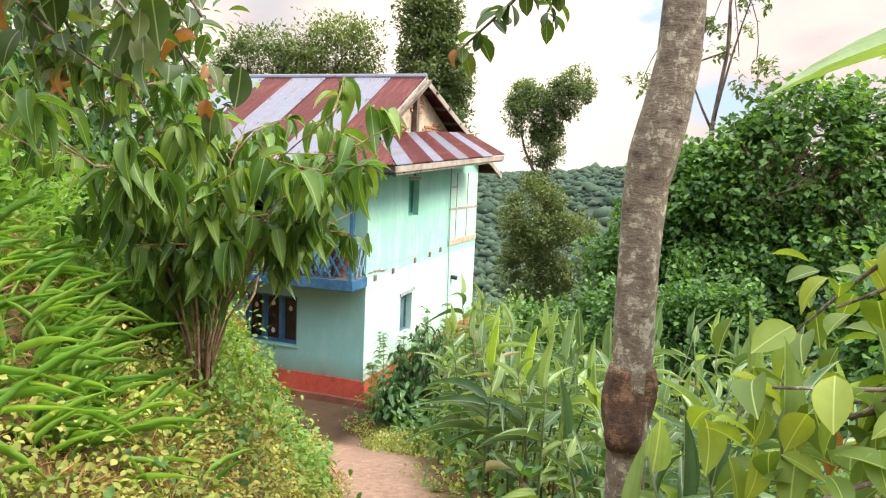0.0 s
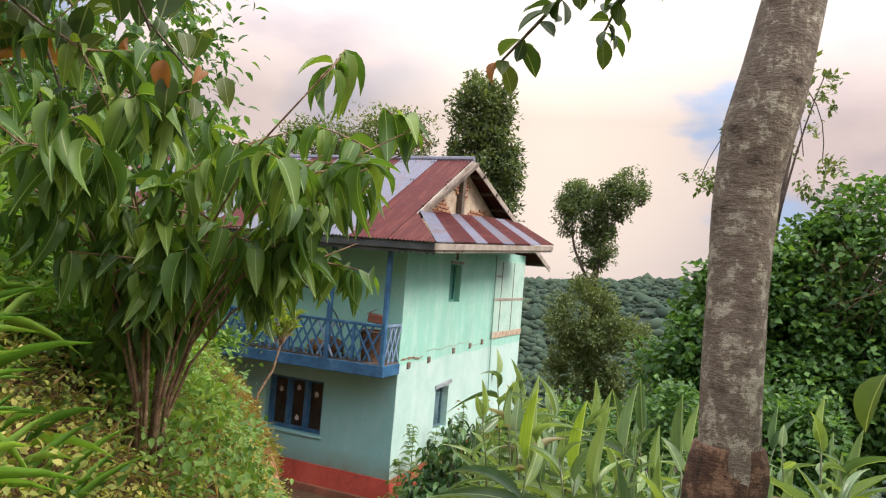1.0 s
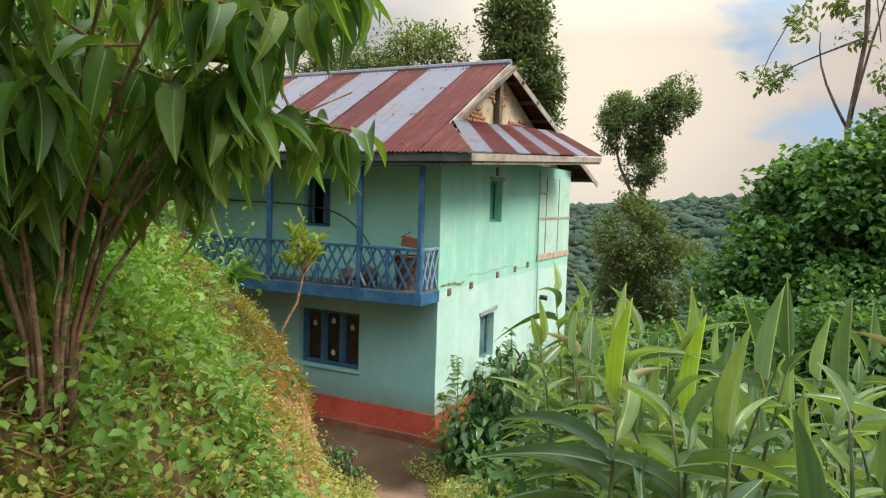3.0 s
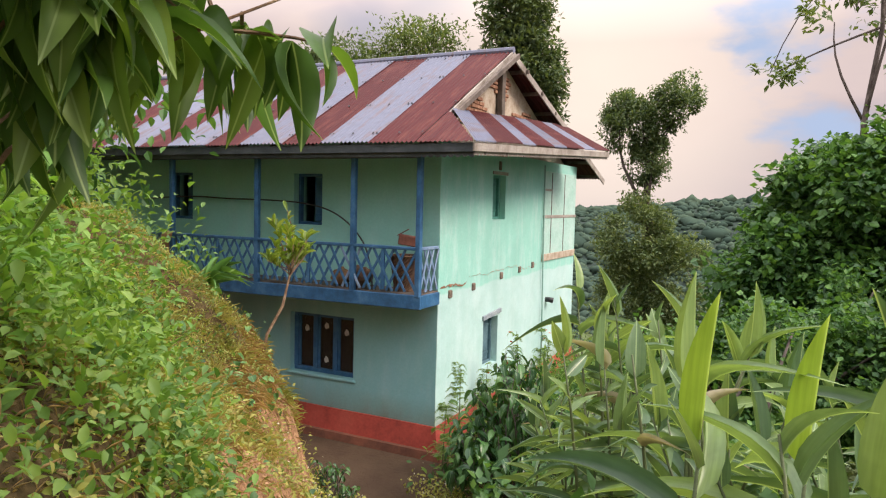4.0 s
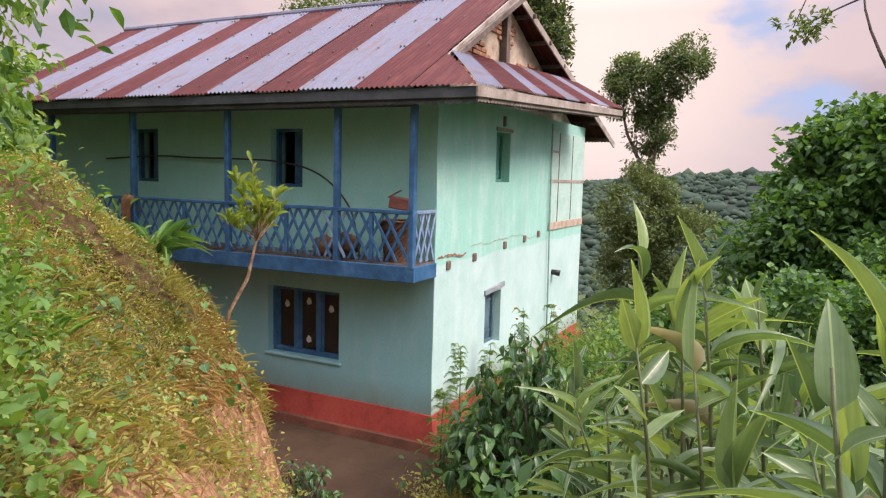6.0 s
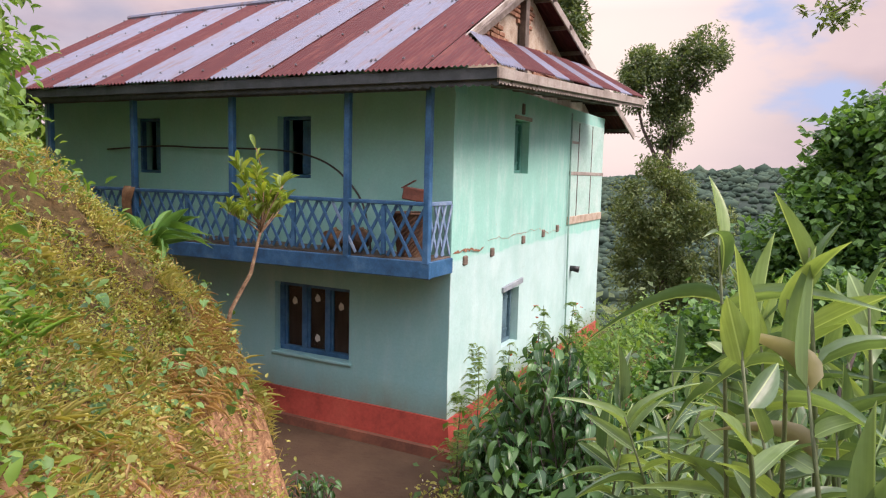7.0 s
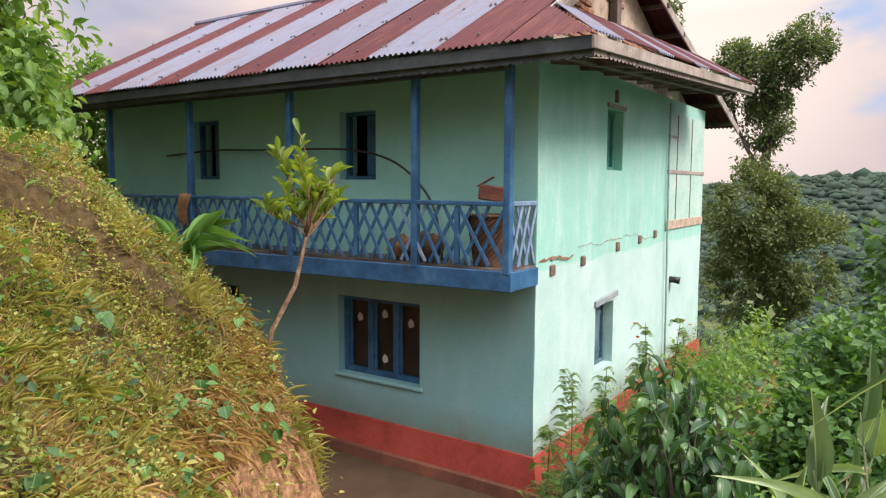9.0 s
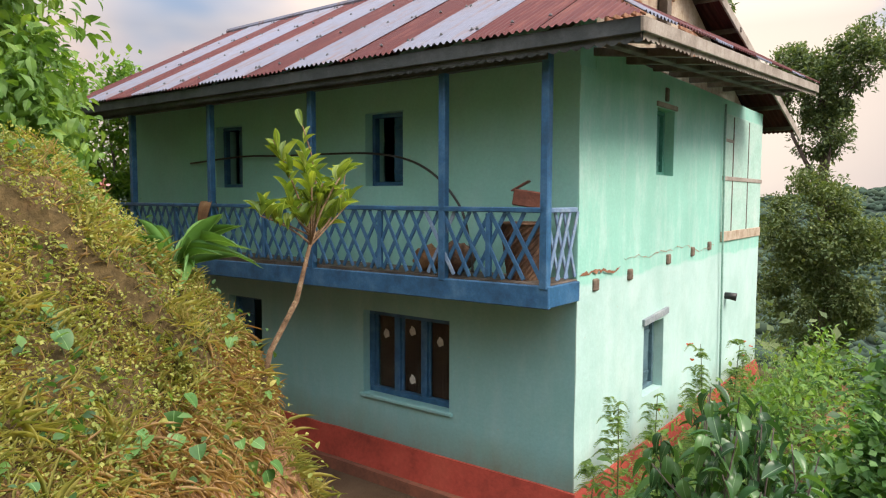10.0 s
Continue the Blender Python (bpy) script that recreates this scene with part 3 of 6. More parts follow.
def pierced_wall(x0, x1, z0, z1, thick, holes, place, step=0.22, rough=0.012):
    """A wall with openings that go through it. Built in (along, out, up); place maps to the world."""
    def lines(a, b, cuts):
        s = sorted({a, b, *[c for c in cuts if a < c < b]})
        out = []
        for p, q in zip(s, s[1:]):
            k = max(1, round((q - p) / step))
            out += [p + (q - p) * i / k for i in range(k)]
        return out + [b]
    xs = lines(x0, x1, [c for h in holes for c in h[:2]])
    zs = lines(z0, z1, [c for h in holes for c in h[2:]])

    def solid(i, j):
        if not (0 <= i < len(xs) - 1 and 0 <= j < len(zs) - 1):
            return False
        cx, cz = (xs[i] + xs[i + 1]) / 2, (zs[j] + zs[j + 1]) / 2
        return not any(h[0] < cx < h[1] and h[2] < cz < h[3] for h in holes)
    vs, fs, idx = [], [], {}

    def vert(i, j, back):
        key = (i, j, back)
        if key not in idx:
            idx[key] = len(vs)
            x, z = xs[i], zs[j]
            edge = any(abs(x - h[0]) < 1e-6 or abs(x - h[1]) < 1e-6 for h in holes)
            o = thick if back else rough * noise.noise(Vector((x * 1.3, z * 1.3, thick))) * (0.3 if edge else 1.0)
            vs.append(place(x, o, z))
        return idx[key]
    for i in range(len(xs) - 1):
        for j in range(len(zs) - 1):
            if not solid(i, j):
                continue
            fs.append((vert(i, j, 0), vert(i + 1, j, 0), vert(i + 1, j + 1, 0), vert(i, j + 1, 0)))
            fs.append((vert(i, j, 1), vert(i, j + 1, 1), vert(i + 1, j + 1, 1), vert(i + 1, j, 1)))
            for di, dj, a, b in ((-1, 0, (i, j), (i, j + 1)), (1, 0, (i + 1, j + 1), (i + 1, j)), (0, -1, (i + 1, j), (i, j)), (0, 1, (i, j + 1), (i + 1, j + 1))):
                if not solid(i + di, j + dj):
                    fs.append((vert(*a, 0), vert(*b, 0), vert(*b, 1), vert(*a, 1))[::-1])
    return vs, fs


F_HOLES = [(-2.95, -1.585, 1.02, 2.085), (-5.75, -4.97, 0.5, 2.03), (-2.90, -2.285, 3.64, 4.53), (-5.99, -5.36, 3.64, 4.54)]
S_HOLES = [(2.12, 2.74, 3.79, 4.62), (1.85, 2.54, 1.05, 1.95)]
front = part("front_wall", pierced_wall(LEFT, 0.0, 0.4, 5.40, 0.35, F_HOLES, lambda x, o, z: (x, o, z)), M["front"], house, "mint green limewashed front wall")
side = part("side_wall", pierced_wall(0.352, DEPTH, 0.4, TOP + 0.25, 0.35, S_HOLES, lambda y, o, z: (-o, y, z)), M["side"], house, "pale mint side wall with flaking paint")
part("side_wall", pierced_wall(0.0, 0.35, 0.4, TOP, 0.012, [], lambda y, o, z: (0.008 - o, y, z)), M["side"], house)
part("rear_wall", box((-LEFT, 0.35, TOP - 0.4), (LEFT / 2, DEPTH - 0.18, 0.4 + (TOP - 0.4) / 2)), M["side"], house)
part("end_wall", box((0.35, DEPTH - 0.72, TOP - 0.4), (LEFT + 0.18, DEPTH / 2, 0.4 + (TOP - 0.4) / 2)), M["front"], house)
part("upper_floor", box((-LEFT - 0.72, DEPTH - 0.74, 0.16), (LEFT / 2, DEPTH / 2, 2.64)), M["old_wood"], house)
part("ceiling_board", box((-LEFT - 0.05, DEPTH - 0.05, 0.05), (LEFT / 2, DEPTH / 2, TOP + 0.03), 0), M["old_wood"], house)

# plinth: a red washed skirt that leans out, on a clay ledge


def skirt_mesh(pts, z0, z1, out0, out1):
    """Sloping skirt round an L of wall: pts are the wall line's corners with outward directions."""
    vs, fs = [], []
    n = 0
    for (ax, ay, ox, oy), (bx, by, px, py) in zip(pts, pts[1:]):
        k = max(1, int(math.hypot(bx - ax, by - ay) / 0.3))
        for i in range(k + (1 if (bx, by, px, py) == pts[-1] else 0)):
            t = i / k
            x, y, dx, dy = ax + (bx - ax) * t, ay + (by - ay) * t, ox + (px - ox) * t, oy + (py - oy) * t
            w = 0.02 * noise.noise(Vector((x * 2, y * 2, 1)))
            for o, z in ((0.0, z1 + w), (out1, z1 + w), (out0 + w, z0), (0.0, z0)):
                vs.append((x + dx * o, y + dy * o, z))
            n += 1
    for i in range(n - 1):
        for j in range(3):
            a = i * 4 + j
            fs.append((a, a + 1, a + 5, a + 4))
    return vs, fs


CORNERS = [(LEFT, 0, 0, -1), (0, 0, 1, -1), (0, DEPTH, 1, 0)]
part("plinth", skirt_mesh(CORNERS, 0.12, 0.48, 0.12, 0.035), M["plinth"], house, "red clay washed plinth")
part("ledge", skirt_mesh(CORNERS, -0.15, 0.125, 0.26, 0.20), M["ledge"], house, "muddy red clay ledge under the plinth")


# windows and doors
def front_window():
    x0, x1, z0, z1 = F_HOLES[0]
    y = 0.16
    fr = box((x1 - x0, 0.08, 0.07), ((x0 + x1) / 2, y, z0 + 0.035))
    win = part("window", fr, M["blue"], house, "blue three-light casement window")
    part("lintel", box((x1 - x0, 0.08, 0.07), ((x0 + x1) / 2, y, z1 - 0.035)), M["blue"], win)
    w = (x1 - x0) / 3
    for i in range(4):
        x = x0 + 0.04 + i * (x1 - x0 - 0.08) / 3
        part("mullion", box((0.085, 0.085, z1 - z0 - 0.14), (x, y - 0.003, (z0 + z1) / 2)), M["blue"], win)
    for i in range(3):
        cx = x0 + 0.04 + (i + 0.5) * (x1 - x0 - 0.08) / 3
        ww = w - 0.11
        for s in (-1, 1):
            part("casement_stile", box((0.035, 0.04, z1 - z0 - 0.15), (cx + s * (ww / 2 - 0.018), y + 0.01, (z0 + z1) / 2)), M["blue"], win)
        g = part("pane", box((ww - 0.07, 0.006, z1 - z0 - 0.16), (cx, y + 0.012, (z0 + z1) / 2), 0), M["glass"], win)
        g.visible_shadow = False
        vs, fs = [], []
        k = 24
        for a in range(k + 1):
            xx = cx - ww / 2 + ww * a / k
            yy = y + 0.07 + 0.012 * math.sin(a * 1.9)
            vs += [(xx, yy, z0 + 0.06), (xx, yy, z1 - 0.06)]
            if a:
                fs.append((2 * a - 2, 2 * a, 2 * a + 1, 2 * a - 1))
        part("curtain", (vs, fs), M["curtain"], win, "brown gathered curtain", True)
        for zz in ((z1 - 0.30,) if i != 1 else (z1 - 0.22, z0 + 0.24)):
            bm = bmesh.new()
            bmesh.ops.create_circle(bm, cap_ends=True, segments=14, radius=0.048)
            for v in bm.verts:
                v.co *= 1 + 0.18 * math.sin(v.co.x * 90 + v.co.y * 70)
            bm.transform(Matrix.Translation((cx, y + 0.004, zz)) @ Matrix.Rotation(math.pi / 2, 4, "X") @ Matrix.Diagonal((1, 1.2, 1, 1)))
            part("motif", bm, M["white_paint"], win, "whitish round motif")
    part("sill", box((x1 - x0 + 0.10, 0.22, 0.05), ((x0 + x1) / 2, 0.075, z0 - 0.026), 0.012), M["front"], win)


front_window()


def shutter_opening(hole, to_world, frame_mat, shutter_mat, leaf_w, leaf_side, name="window"):
    """A small unglazed opening: timber frame, dark room behind, one shutter leaf standing inside."""
    a0, a1, z0, z1 = hole
    depth = 0.17
    sill = part(name, box((a1 - a0, 0.09, 0.05), to_world((a0 + a1) / 2, depth, z0 + 0.025)), frame_mat, house, "small timber-framed opening with a shutter")
    part("lintel", box((a1 - a0, 0.09, 0.05), to_world((a0 + a1) / 2, depth, z1 - 0.025)), frame_mat, sill)
    for s in (a0 + 0.025, a1 - 0.025):
        part("jamb", box((0.05, 0.09, z1 - z0 - 0.1), to_world(s, depth, (z0 + z1) / 2)), frame_mat, sill)
    c = a0 + 0.05 + leaf_w / 2 if leaf_side < 0 else a1 - 0.05 - leaf_w / 2
    leaf = part("shutter", box((leaf_w, 0.03, z1 - z0 - 0.11), to_world(c, depth + 0.02, (z0 + z1) / 2)), shutter_mat, sill)
    for f in (-0.3, 0.3):
        part("batten", box((leaf_w - 0.02, 0.02, 0.05), to_world(c, depth, (z0 + z1) / 2 + f * (z1 - z0))), shutter_mat, leaf)


def on_front(a, o, z):
    return Matrix.Translation((a, o, z))


def on_side(a, o, z):
    return Matrix.Translation((-o, a, z)) @ Matrix.Rotation(math.pi / 2, 4, "Z")


shutter_opening(F_HOLES[2], on_front, M["blue"], M["blue"], 0.24, 1)
shutter_opening(F_HOLES[3], on_front, M["blue"], M["blue"], 0.26, 1)
shutter_opening(F_HOLES[1], on_front, M["blue"], M["blue"], 0.32, -1, "door")
shutter_opening(S_HOLES[0], on_side, M["teal_shutter"], M["teal_shutter"], 0.30, 1)
shutter_opening(S_HOLES[1], on_side, M["slate_shutter"], M["slate_shutter"], 0.52, 1)
part("lintel_board", box((0.03, 0.72, 0.06), (0.008, 2.45, 4.66)), M["pale_board"], house, "pale timber lintel")
part("lintel_board", beam((0.010, 1.80, 1.985), (0.010, 2.64, 2.045), 0.05, 0.085), M["lintel_grey"], house, "grey timber lintel")
part("beam_stub", box((0.05, 0.09, 0.17), (0.004, 2.42, 4.80), 0.012), M["old_wood"], house, "dark broken beam stub over the window")

# floor beam ends in the side wall, with the crack of bare clay along them
for y, z in ((0.43, 2.59), (1.35, 2.62), (2.63, 2.71), (3.61, 2.75), (4.40, 2.79)):
    part("beam_end", box((0.05, 0.12, 0.13), (0.004, y, z), 0.014), M["beam_end"], house, "greyish brown beam end")


def crack(y0, y1, z, w, seed):
    """A ragged strip of fallen plaster, a few millimetres proud of the wash."""
    r = random.Random(seed)
    n = max(6, int((y1 - y0) / 0.05))
    vs, fs = [], []
    c = z
    for i in range(n + 1):
        y = y0 + (y1 - y0) * i / n
        c += r.uniform(-0.022, 0.022) + (z - c) * 0.15
        h = w * r.uniform(0.25, 1.0) * (1 if 0 < i < n else 0.1)
        vs += [(0.016, y, c - h / 2), (0.02, y, c + h / 2)]
        if i:
            fs.append((2 * i - 2, 2 * i, 2 * i + 1, 2 * i - 1))
    return vs, fs


part("crack", crack(0.03, 1.05, 2.73, 0.055, 1), M["brick"], house, "orange-brown crack in the plaster")
part("crack", crack(1.15, 4.6, 2.80, 0.016, 2), M["mortar"], house)

# timber-framed pale panel at the far end of the side wall
part("panel", box((0.03, 2.45, 1.95), (-0.002, 6.22, 3.86)), M["panel"], house, "pale boarded infill panel")
for z, h, mt in ((2.90, 0.16, "mortar"), (3.82, 0.07, "pale_board")):
    part("rail_timber", box((0.05, 2.5, h), (0.0, 6.24, z)), M[mt], house)
part("rail_timber", box((0.045, 0.52, 0.05), (0.0, 5.26, 4.42)), M["pale_board"], house)
for y in (5.53, 6.49):
    part("panel_stud", box((0.045, 0.035, 1.9), (0.0, y, 3.86)), M["old_wood"], house)
part("drain_pipe", tube([(0.05, 4.89, 4.95), (0.05, 4.95, 3.0), (0.05, 5.03, 1.4), (0.05, 5.05, 0.4)], [0.017] * 4, 8), M["grey_pipe"], house, "thin grey-green downpipe", True)
part("pipe_stub", tube([(-0.05, 5.38, 1.93), (0.07, 5.40, 1.925), (0.17, 5.42, 1.91)], [0.058, 0.058, 0.066], 14), M["black_pipe"], house, "short black pipe stub", True)

# ---- balcony ----
BY, BZ = -0.66, 2.72
balcony = part("balcony", box((-LEFT + 0.02, 0.62, 0.06), (LEFT / 2, -0.315, 2.66)), M["old_wood"], house, "timber balcony with blue lattice railing")
part("fascia_board", beam((LEFT, BY, 2.505), (0.058, BY, 2.577), 0.05, 0.215, 0.008), M["blue"], balcony)
part("fascia_board", box((0.05, 0.60, 0.20), (0.032, BY / 2 - 0.01, 2.577), 0.008), M["blue"], balcony)
for i in range(12):
    part("joist", beam((-0.3 - i * 0.7, 0.0, 2.58), (-0.3 - i * 0.7, BY + 0.03, 2.58), 0.08, 0.09), M["old_wood"], balcony)
POSTS = (0.02, -1.16, -3.13, -5.15, -7.17)
for x in POSTS:
    part("post", box((0.085, 0.085, 2.20), (x - 0.02, BY + 0.005, 2.65 + 1.1), 0.01), M["blue"], balcony, "blue timber post")
part("top_rail", box((-LEFT + 0.04, 0.075, 0.05), (LEFT / 2, BY, 3.385), 0.008), M["blue"], balcony)
part("top_rail", box((0.06, 0.60, 0.05), (0.0, BY / 2 - 0.02, 3.383), 0.008), M["worn_blue"], balcony)
slat_len = math.hypot(0.36, 0.64)
slat = bpy.data.meshes.new("slat")
b_ = box((slat_len, 0.018, 0.042), None, 0.004)
b_.to_mesh(slat)
b_.free()
slat.materials.append(M["blue"])
worn = slat.copy()
worn.materials.clear()
worn.materials.append(M["worn_blue"])
sl_rng = random.Random(4)
n_sl = 40
for i in range(n_sl):
    x = -0.20 - i * 0.204
    for s in (-1, 1):
        pale = i == 5
        ob = part("slat", worn if pale else slat, None, balcony)
        tilt = math.atan2(0.64, 0.36) + sl_rng.uniform(-0.04, 0.04)
        ob.matrix_basis = Matrix.Translation((x + sl_rng.uniform(-0.012, 0.012), BY + 0.011 * s, 3.04)) @ Matrix.Rotation(-tilt * s, 4, "Y")
for i in range(3):
    for s in (-1, 1):
        ob = part("slat", worn, None, balcony)
        ob.matrix_basis = Matrix.Translation((0.011 * s, -0.15 - i * 0.17, 3.04)) @ Matrix.Rotation(math.pi / 2, 4, "Z") @ Matrix.Rotation(-math.atan2(0.64, 0.26) * s, 4, "Y") @ Matrix.Scale(0.96, 4, (1, 0, 0))
for x in (-0.62, -2.05, -4.05, -6.05, -8.3):
    part("baluster", box((0.055, 0.05, 0.62), (x, BY, 3.04), 0.006), M["blue"], balcony)

# ---- roof ----
RX0, RX1 = -8.95, 0.08
EAVE_Y, EAVE_Z, RIDGE_Y, RIDGE_Z = -0.97, 4.95, 2.95, 7.03
REAR_Y, REAR_Z = 8.72, 4.80
roof = part("roof", tube([(RX0 - 0.78, RIDGE_Y, RIDGE_Z + 0.01), (RX1 - 0.08, RIDGE_Y, RIDGE_Z + 0.01)], [0.07, 0.07], 8), M["zinc_tin"], house, "red and zinc striped corrugated tin roof")


def corrugated(width, corner, amp=0.014, pitch=0.076, per=6):
    """Corrugated sheet of that width; corner(u, v) gives the place, u across in metres, v 0 to 1 down the fall."""
    n = max(2, int(width / pitch * per))
    vs, fs = [], []
    rows = 5
    for i in range(n + 1):
        u = width * i / n
        dz = amp * math.sin(2 * math.pi * u / pitch)
        for r in range(rows):
            p = corner(u, r / (rows - 1))
            vs.append((p[0], p[1], p[2] + dz))
    for i in range(n):
        for r in range(rows - 1):
            a = i * rows + r
            fs.append((a, a + rows, a + rows + 1, a + 1))
    return vs, fs


def slope(x, v):
    """Front slope; the sheets lie a little askew, their upper ends farther along."""
    return (x + (1 - v) * (0.07 * x - 0.12), RIDGE_Y + (EAVE_Y - RIDGE_Y) * v, RIDGE_Z + (EAVE_Z - RIDGE_Z) * v)


edges = [RX1]
for e in (-0.77, -1.57, -2.38, -3.22, -4.05, -4.92, -5.72, -6.60, -7.38, -8.2, RX0):
    edges.append(e)
for i, (b, a) in enumerate(zip(edges, edges[1:])):
    lift = 0.012 if i % 2 else 0.0
    ov = 0.04 if i % 2 else 0.0
    part("sheet", corrugated(b - a + 2 * ov, lambda u, v, a=a: (slope(a - ov + u, v)[0], slope(0, v)[1], slope(0, v)[2] + lift)),
         M["zinc_tin" if i % 2 else "red_tin"], roof, "bare zinc sheet" if i % 2 else "rusted red sheet", True)
# the front slope runs on past the gable as far as the hip line
HIP_V = (RIDGE_Y - 0.16) / (RIDGE_Y - EAVE_Y)
vs, fs = [], []
n = 74
for i in range(n + 1):
    u = i / n
    x = RX1 + (1.0 - RX1) * u
    top = HIP_V + (1 - HIP_V) * u
    for r in range(4):
        v = top + (1 - top) * r / 3
        p = slope(x, v)
        vs.append((p[0], p[1], p[2] + 0.011 * math.sin(2 * math.pi * x / 0.076)))
    if i:
        for r in range(3):
            a = (i - 1) * 4 + r
            fs.append((a, a + 4, a + 5, a + 1))
part("sheet", (vs, fs), M["red_tin"], roof, "rusted red corner sheet", True)
# rear slope
part("sheet", corrugated(RX1 - RX0, lambda u, v: (RX0 - 0.75 * (1 - v) + u * (1 + (0.63 - 0.30 * v) / (RX1 - RX0)), RIDGE_Y + (REAR_Y - RIDGE_Y) * v, RIDGE_Z + (REAR_Z - RIDGE_Z) * v), per=4), M["red_tin"], roof, "", True)

# skirt roof over the side wall
A0, A1 = Vector((0.10, 0.16, 5.57)), Vector((0.10, 5.95, 5.93))
B0, B1 = Vector((1.02, -0.97, 4.95)), Vector((1.09, 6.4, 5.36))


def skirt_point(s, v):
    return (A0.lerp(A1, s)).lerp(B0.lerp(B1, s), v)


cuts = [0.0, 0.10, 0.25, 0.33, 0.46, 0.56, 0.72, 0.84, 1.0]
for i, (a, b) in enumerate(zip(cuts, cuts[1:])):
    w = (b - a) * 7.0
    part("skirt_sheet", corrugated(w, lambda u, v, a=a, b=b, w=w, i=i: skirt_point(a + (b - a) * u / w, v) + Vector((0, 0, 0.008 * (i % 2)))),
         M["zinc_tin" if i in (0, 2, 4, 6) else "red_tin"], roof, "", True)
# nails in rows, each a small cap on the crest
nail_bm = bmesh.new()
bmesh.ops.create_cone(nail_bm, cap_ends=True, segments=6, radius1=0.020, radius2=0.009, depth=0.022)
nail_me = bpy.data.meshes.new("nail")
nail_bm.to_mesh(nail_me)
nail_bm.free()
nail_me.materials.append(M["nail"])
for b, a in zip(edges, edges[1:]):
    for v in (0.06, 0.33, 0.64, 0.93):
        for x in (a + 0.03, (a + b) / 2, b - 0.03):
            part("nail", nail_me, None, roof).location = Vector(slope(x, v)) + Vector((0, 0, 0.032))

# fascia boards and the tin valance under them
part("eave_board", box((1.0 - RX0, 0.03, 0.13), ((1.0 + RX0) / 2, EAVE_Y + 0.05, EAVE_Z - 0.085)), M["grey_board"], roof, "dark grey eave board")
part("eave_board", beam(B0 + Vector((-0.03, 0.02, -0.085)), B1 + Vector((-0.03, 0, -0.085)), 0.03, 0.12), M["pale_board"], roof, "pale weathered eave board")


def valance(p0, p1, drop):
    p0, p1 = Vector(p0), Vector(p1)
    n = int((p1 - p0).length / 0.018)
    vs, fs = [], []
    for i in range(n + 1):
        p = p0.lerp(p1, i / n)
        d = drop * (0.72 + 0.28 * abs(math.sin(i * math.pi / 6)))
        vs += [p, p - Vector((0, 0, d))]
        if i:
            fs.append((2 * i - 2, 2 * i, 2 * i + 1, 2 * i - 1))
    return vs, fs


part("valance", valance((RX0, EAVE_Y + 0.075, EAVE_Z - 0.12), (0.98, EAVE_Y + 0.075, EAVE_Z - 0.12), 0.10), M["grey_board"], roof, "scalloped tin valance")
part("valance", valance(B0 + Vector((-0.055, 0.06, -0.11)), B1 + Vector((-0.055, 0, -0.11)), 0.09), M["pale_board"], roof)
for i in range(13):
    x = -8.3 + i * 0.7
    part("rafter", beam((x, EAVE_Y + 0.1, EAVE_Z - 0.07), (x, RIDGE_Y, RIDGE_Z - 0.10), 0.06, 0.09), M["old_wood"], roof)
for i in range(9):
    y = -0.5 + i * 0.82
    s = min(1, max(0, (y - 0.1) / 6.0))
    part("rafter", beam((-0.1, y, 4.98 + 0.3 * s), (0.98, y, 4.83 + 0.42 * s), 0.06, 0.08), M["old_wood"], roof)
part("wall_plate", box((-LEFT + 0.05, 0.10, 0.12), (LEFT / 2, BY, 4.80)), M["grey_board"], roof)
part("soffit_board", beam((0.5, -0.8, 4.84), (0.55, 6.3, 5.22), 0.10, 0.05), M["old_wood"], roof)

# gable: crumbling brick, a post, and the rake boards
part("gable_wall", ([(-0.3, -0.05, 4.9), (-0.3, 7.9, 4.9), (-0.3, RIDGE_Y, RIDGE_Z - 0.08), (-0.45, -0.05, 4.9), (-0.45, 7.9, 4.9), (-0.45, RIDGE_Y, RIDGE_Z - 0.08)],
                    [(0, 1, 2), (5, 4, 3), (0, 2, 5, 3), (1, 4, 5, 2)]), M["mortar"], house, "gable with crumbling plaster over brick")
brick_me = bpy.data.meshes.new("brick")
b_ = box((0.06, 0.22, 0.065), None, 0.008)
b_.to_mesh(brick_me)
b_.free()
brick_me.materials.append(M["brick"])
br = random.Random(9)
for row in range(14):
    for col in range(24):
        y, z = 0.6 + col * 0.235 + (row % 2) * 0.117, 5.52 + row * 0.08
        lim = RIDGE_Z - 0.30 - (max(0, RIDGE_Y - y) * 0.53 + max(0, y - RIDGE_Y) * 0.40)
        if z > lim or noise.noise(Vector((y * 1.1, z * 1.6, 3.3))) < -0.02:
            continue
        ob = part("brick", brick_me, None, house)
        ob.matrix_basis = Matrix.Translation((-0.295 + br.uniform(-0.012, 0.012), y, z)) @ Matrix.Rotation(br.uniform(-0.03, 0.03), 4, "X")
part("gable_wall", ([(LEFT, 0.0, 4.7), (LEFT, 7.9, 4.7), (LEFT, RIDGE_Y, RIDGE_Z - 0.06), (LEFT + 0.2, 0.0, 4.7), (LEFT + 0.2, 7.9, 4.7), (LEFT + 0.2, RIDGE_Y, RIDGE_Z - 0.06)],
                    [(2, 1, 0), (3, 4, 5), (3, 5, 2, 0), (2, 5, 4, 1)]), M["mortar"], house)
part("gable_post", box((0.12, 0.16, 1.5), (-0.22, 2.9, 6.15)), M["old_wood"], house, "weathered gable post")
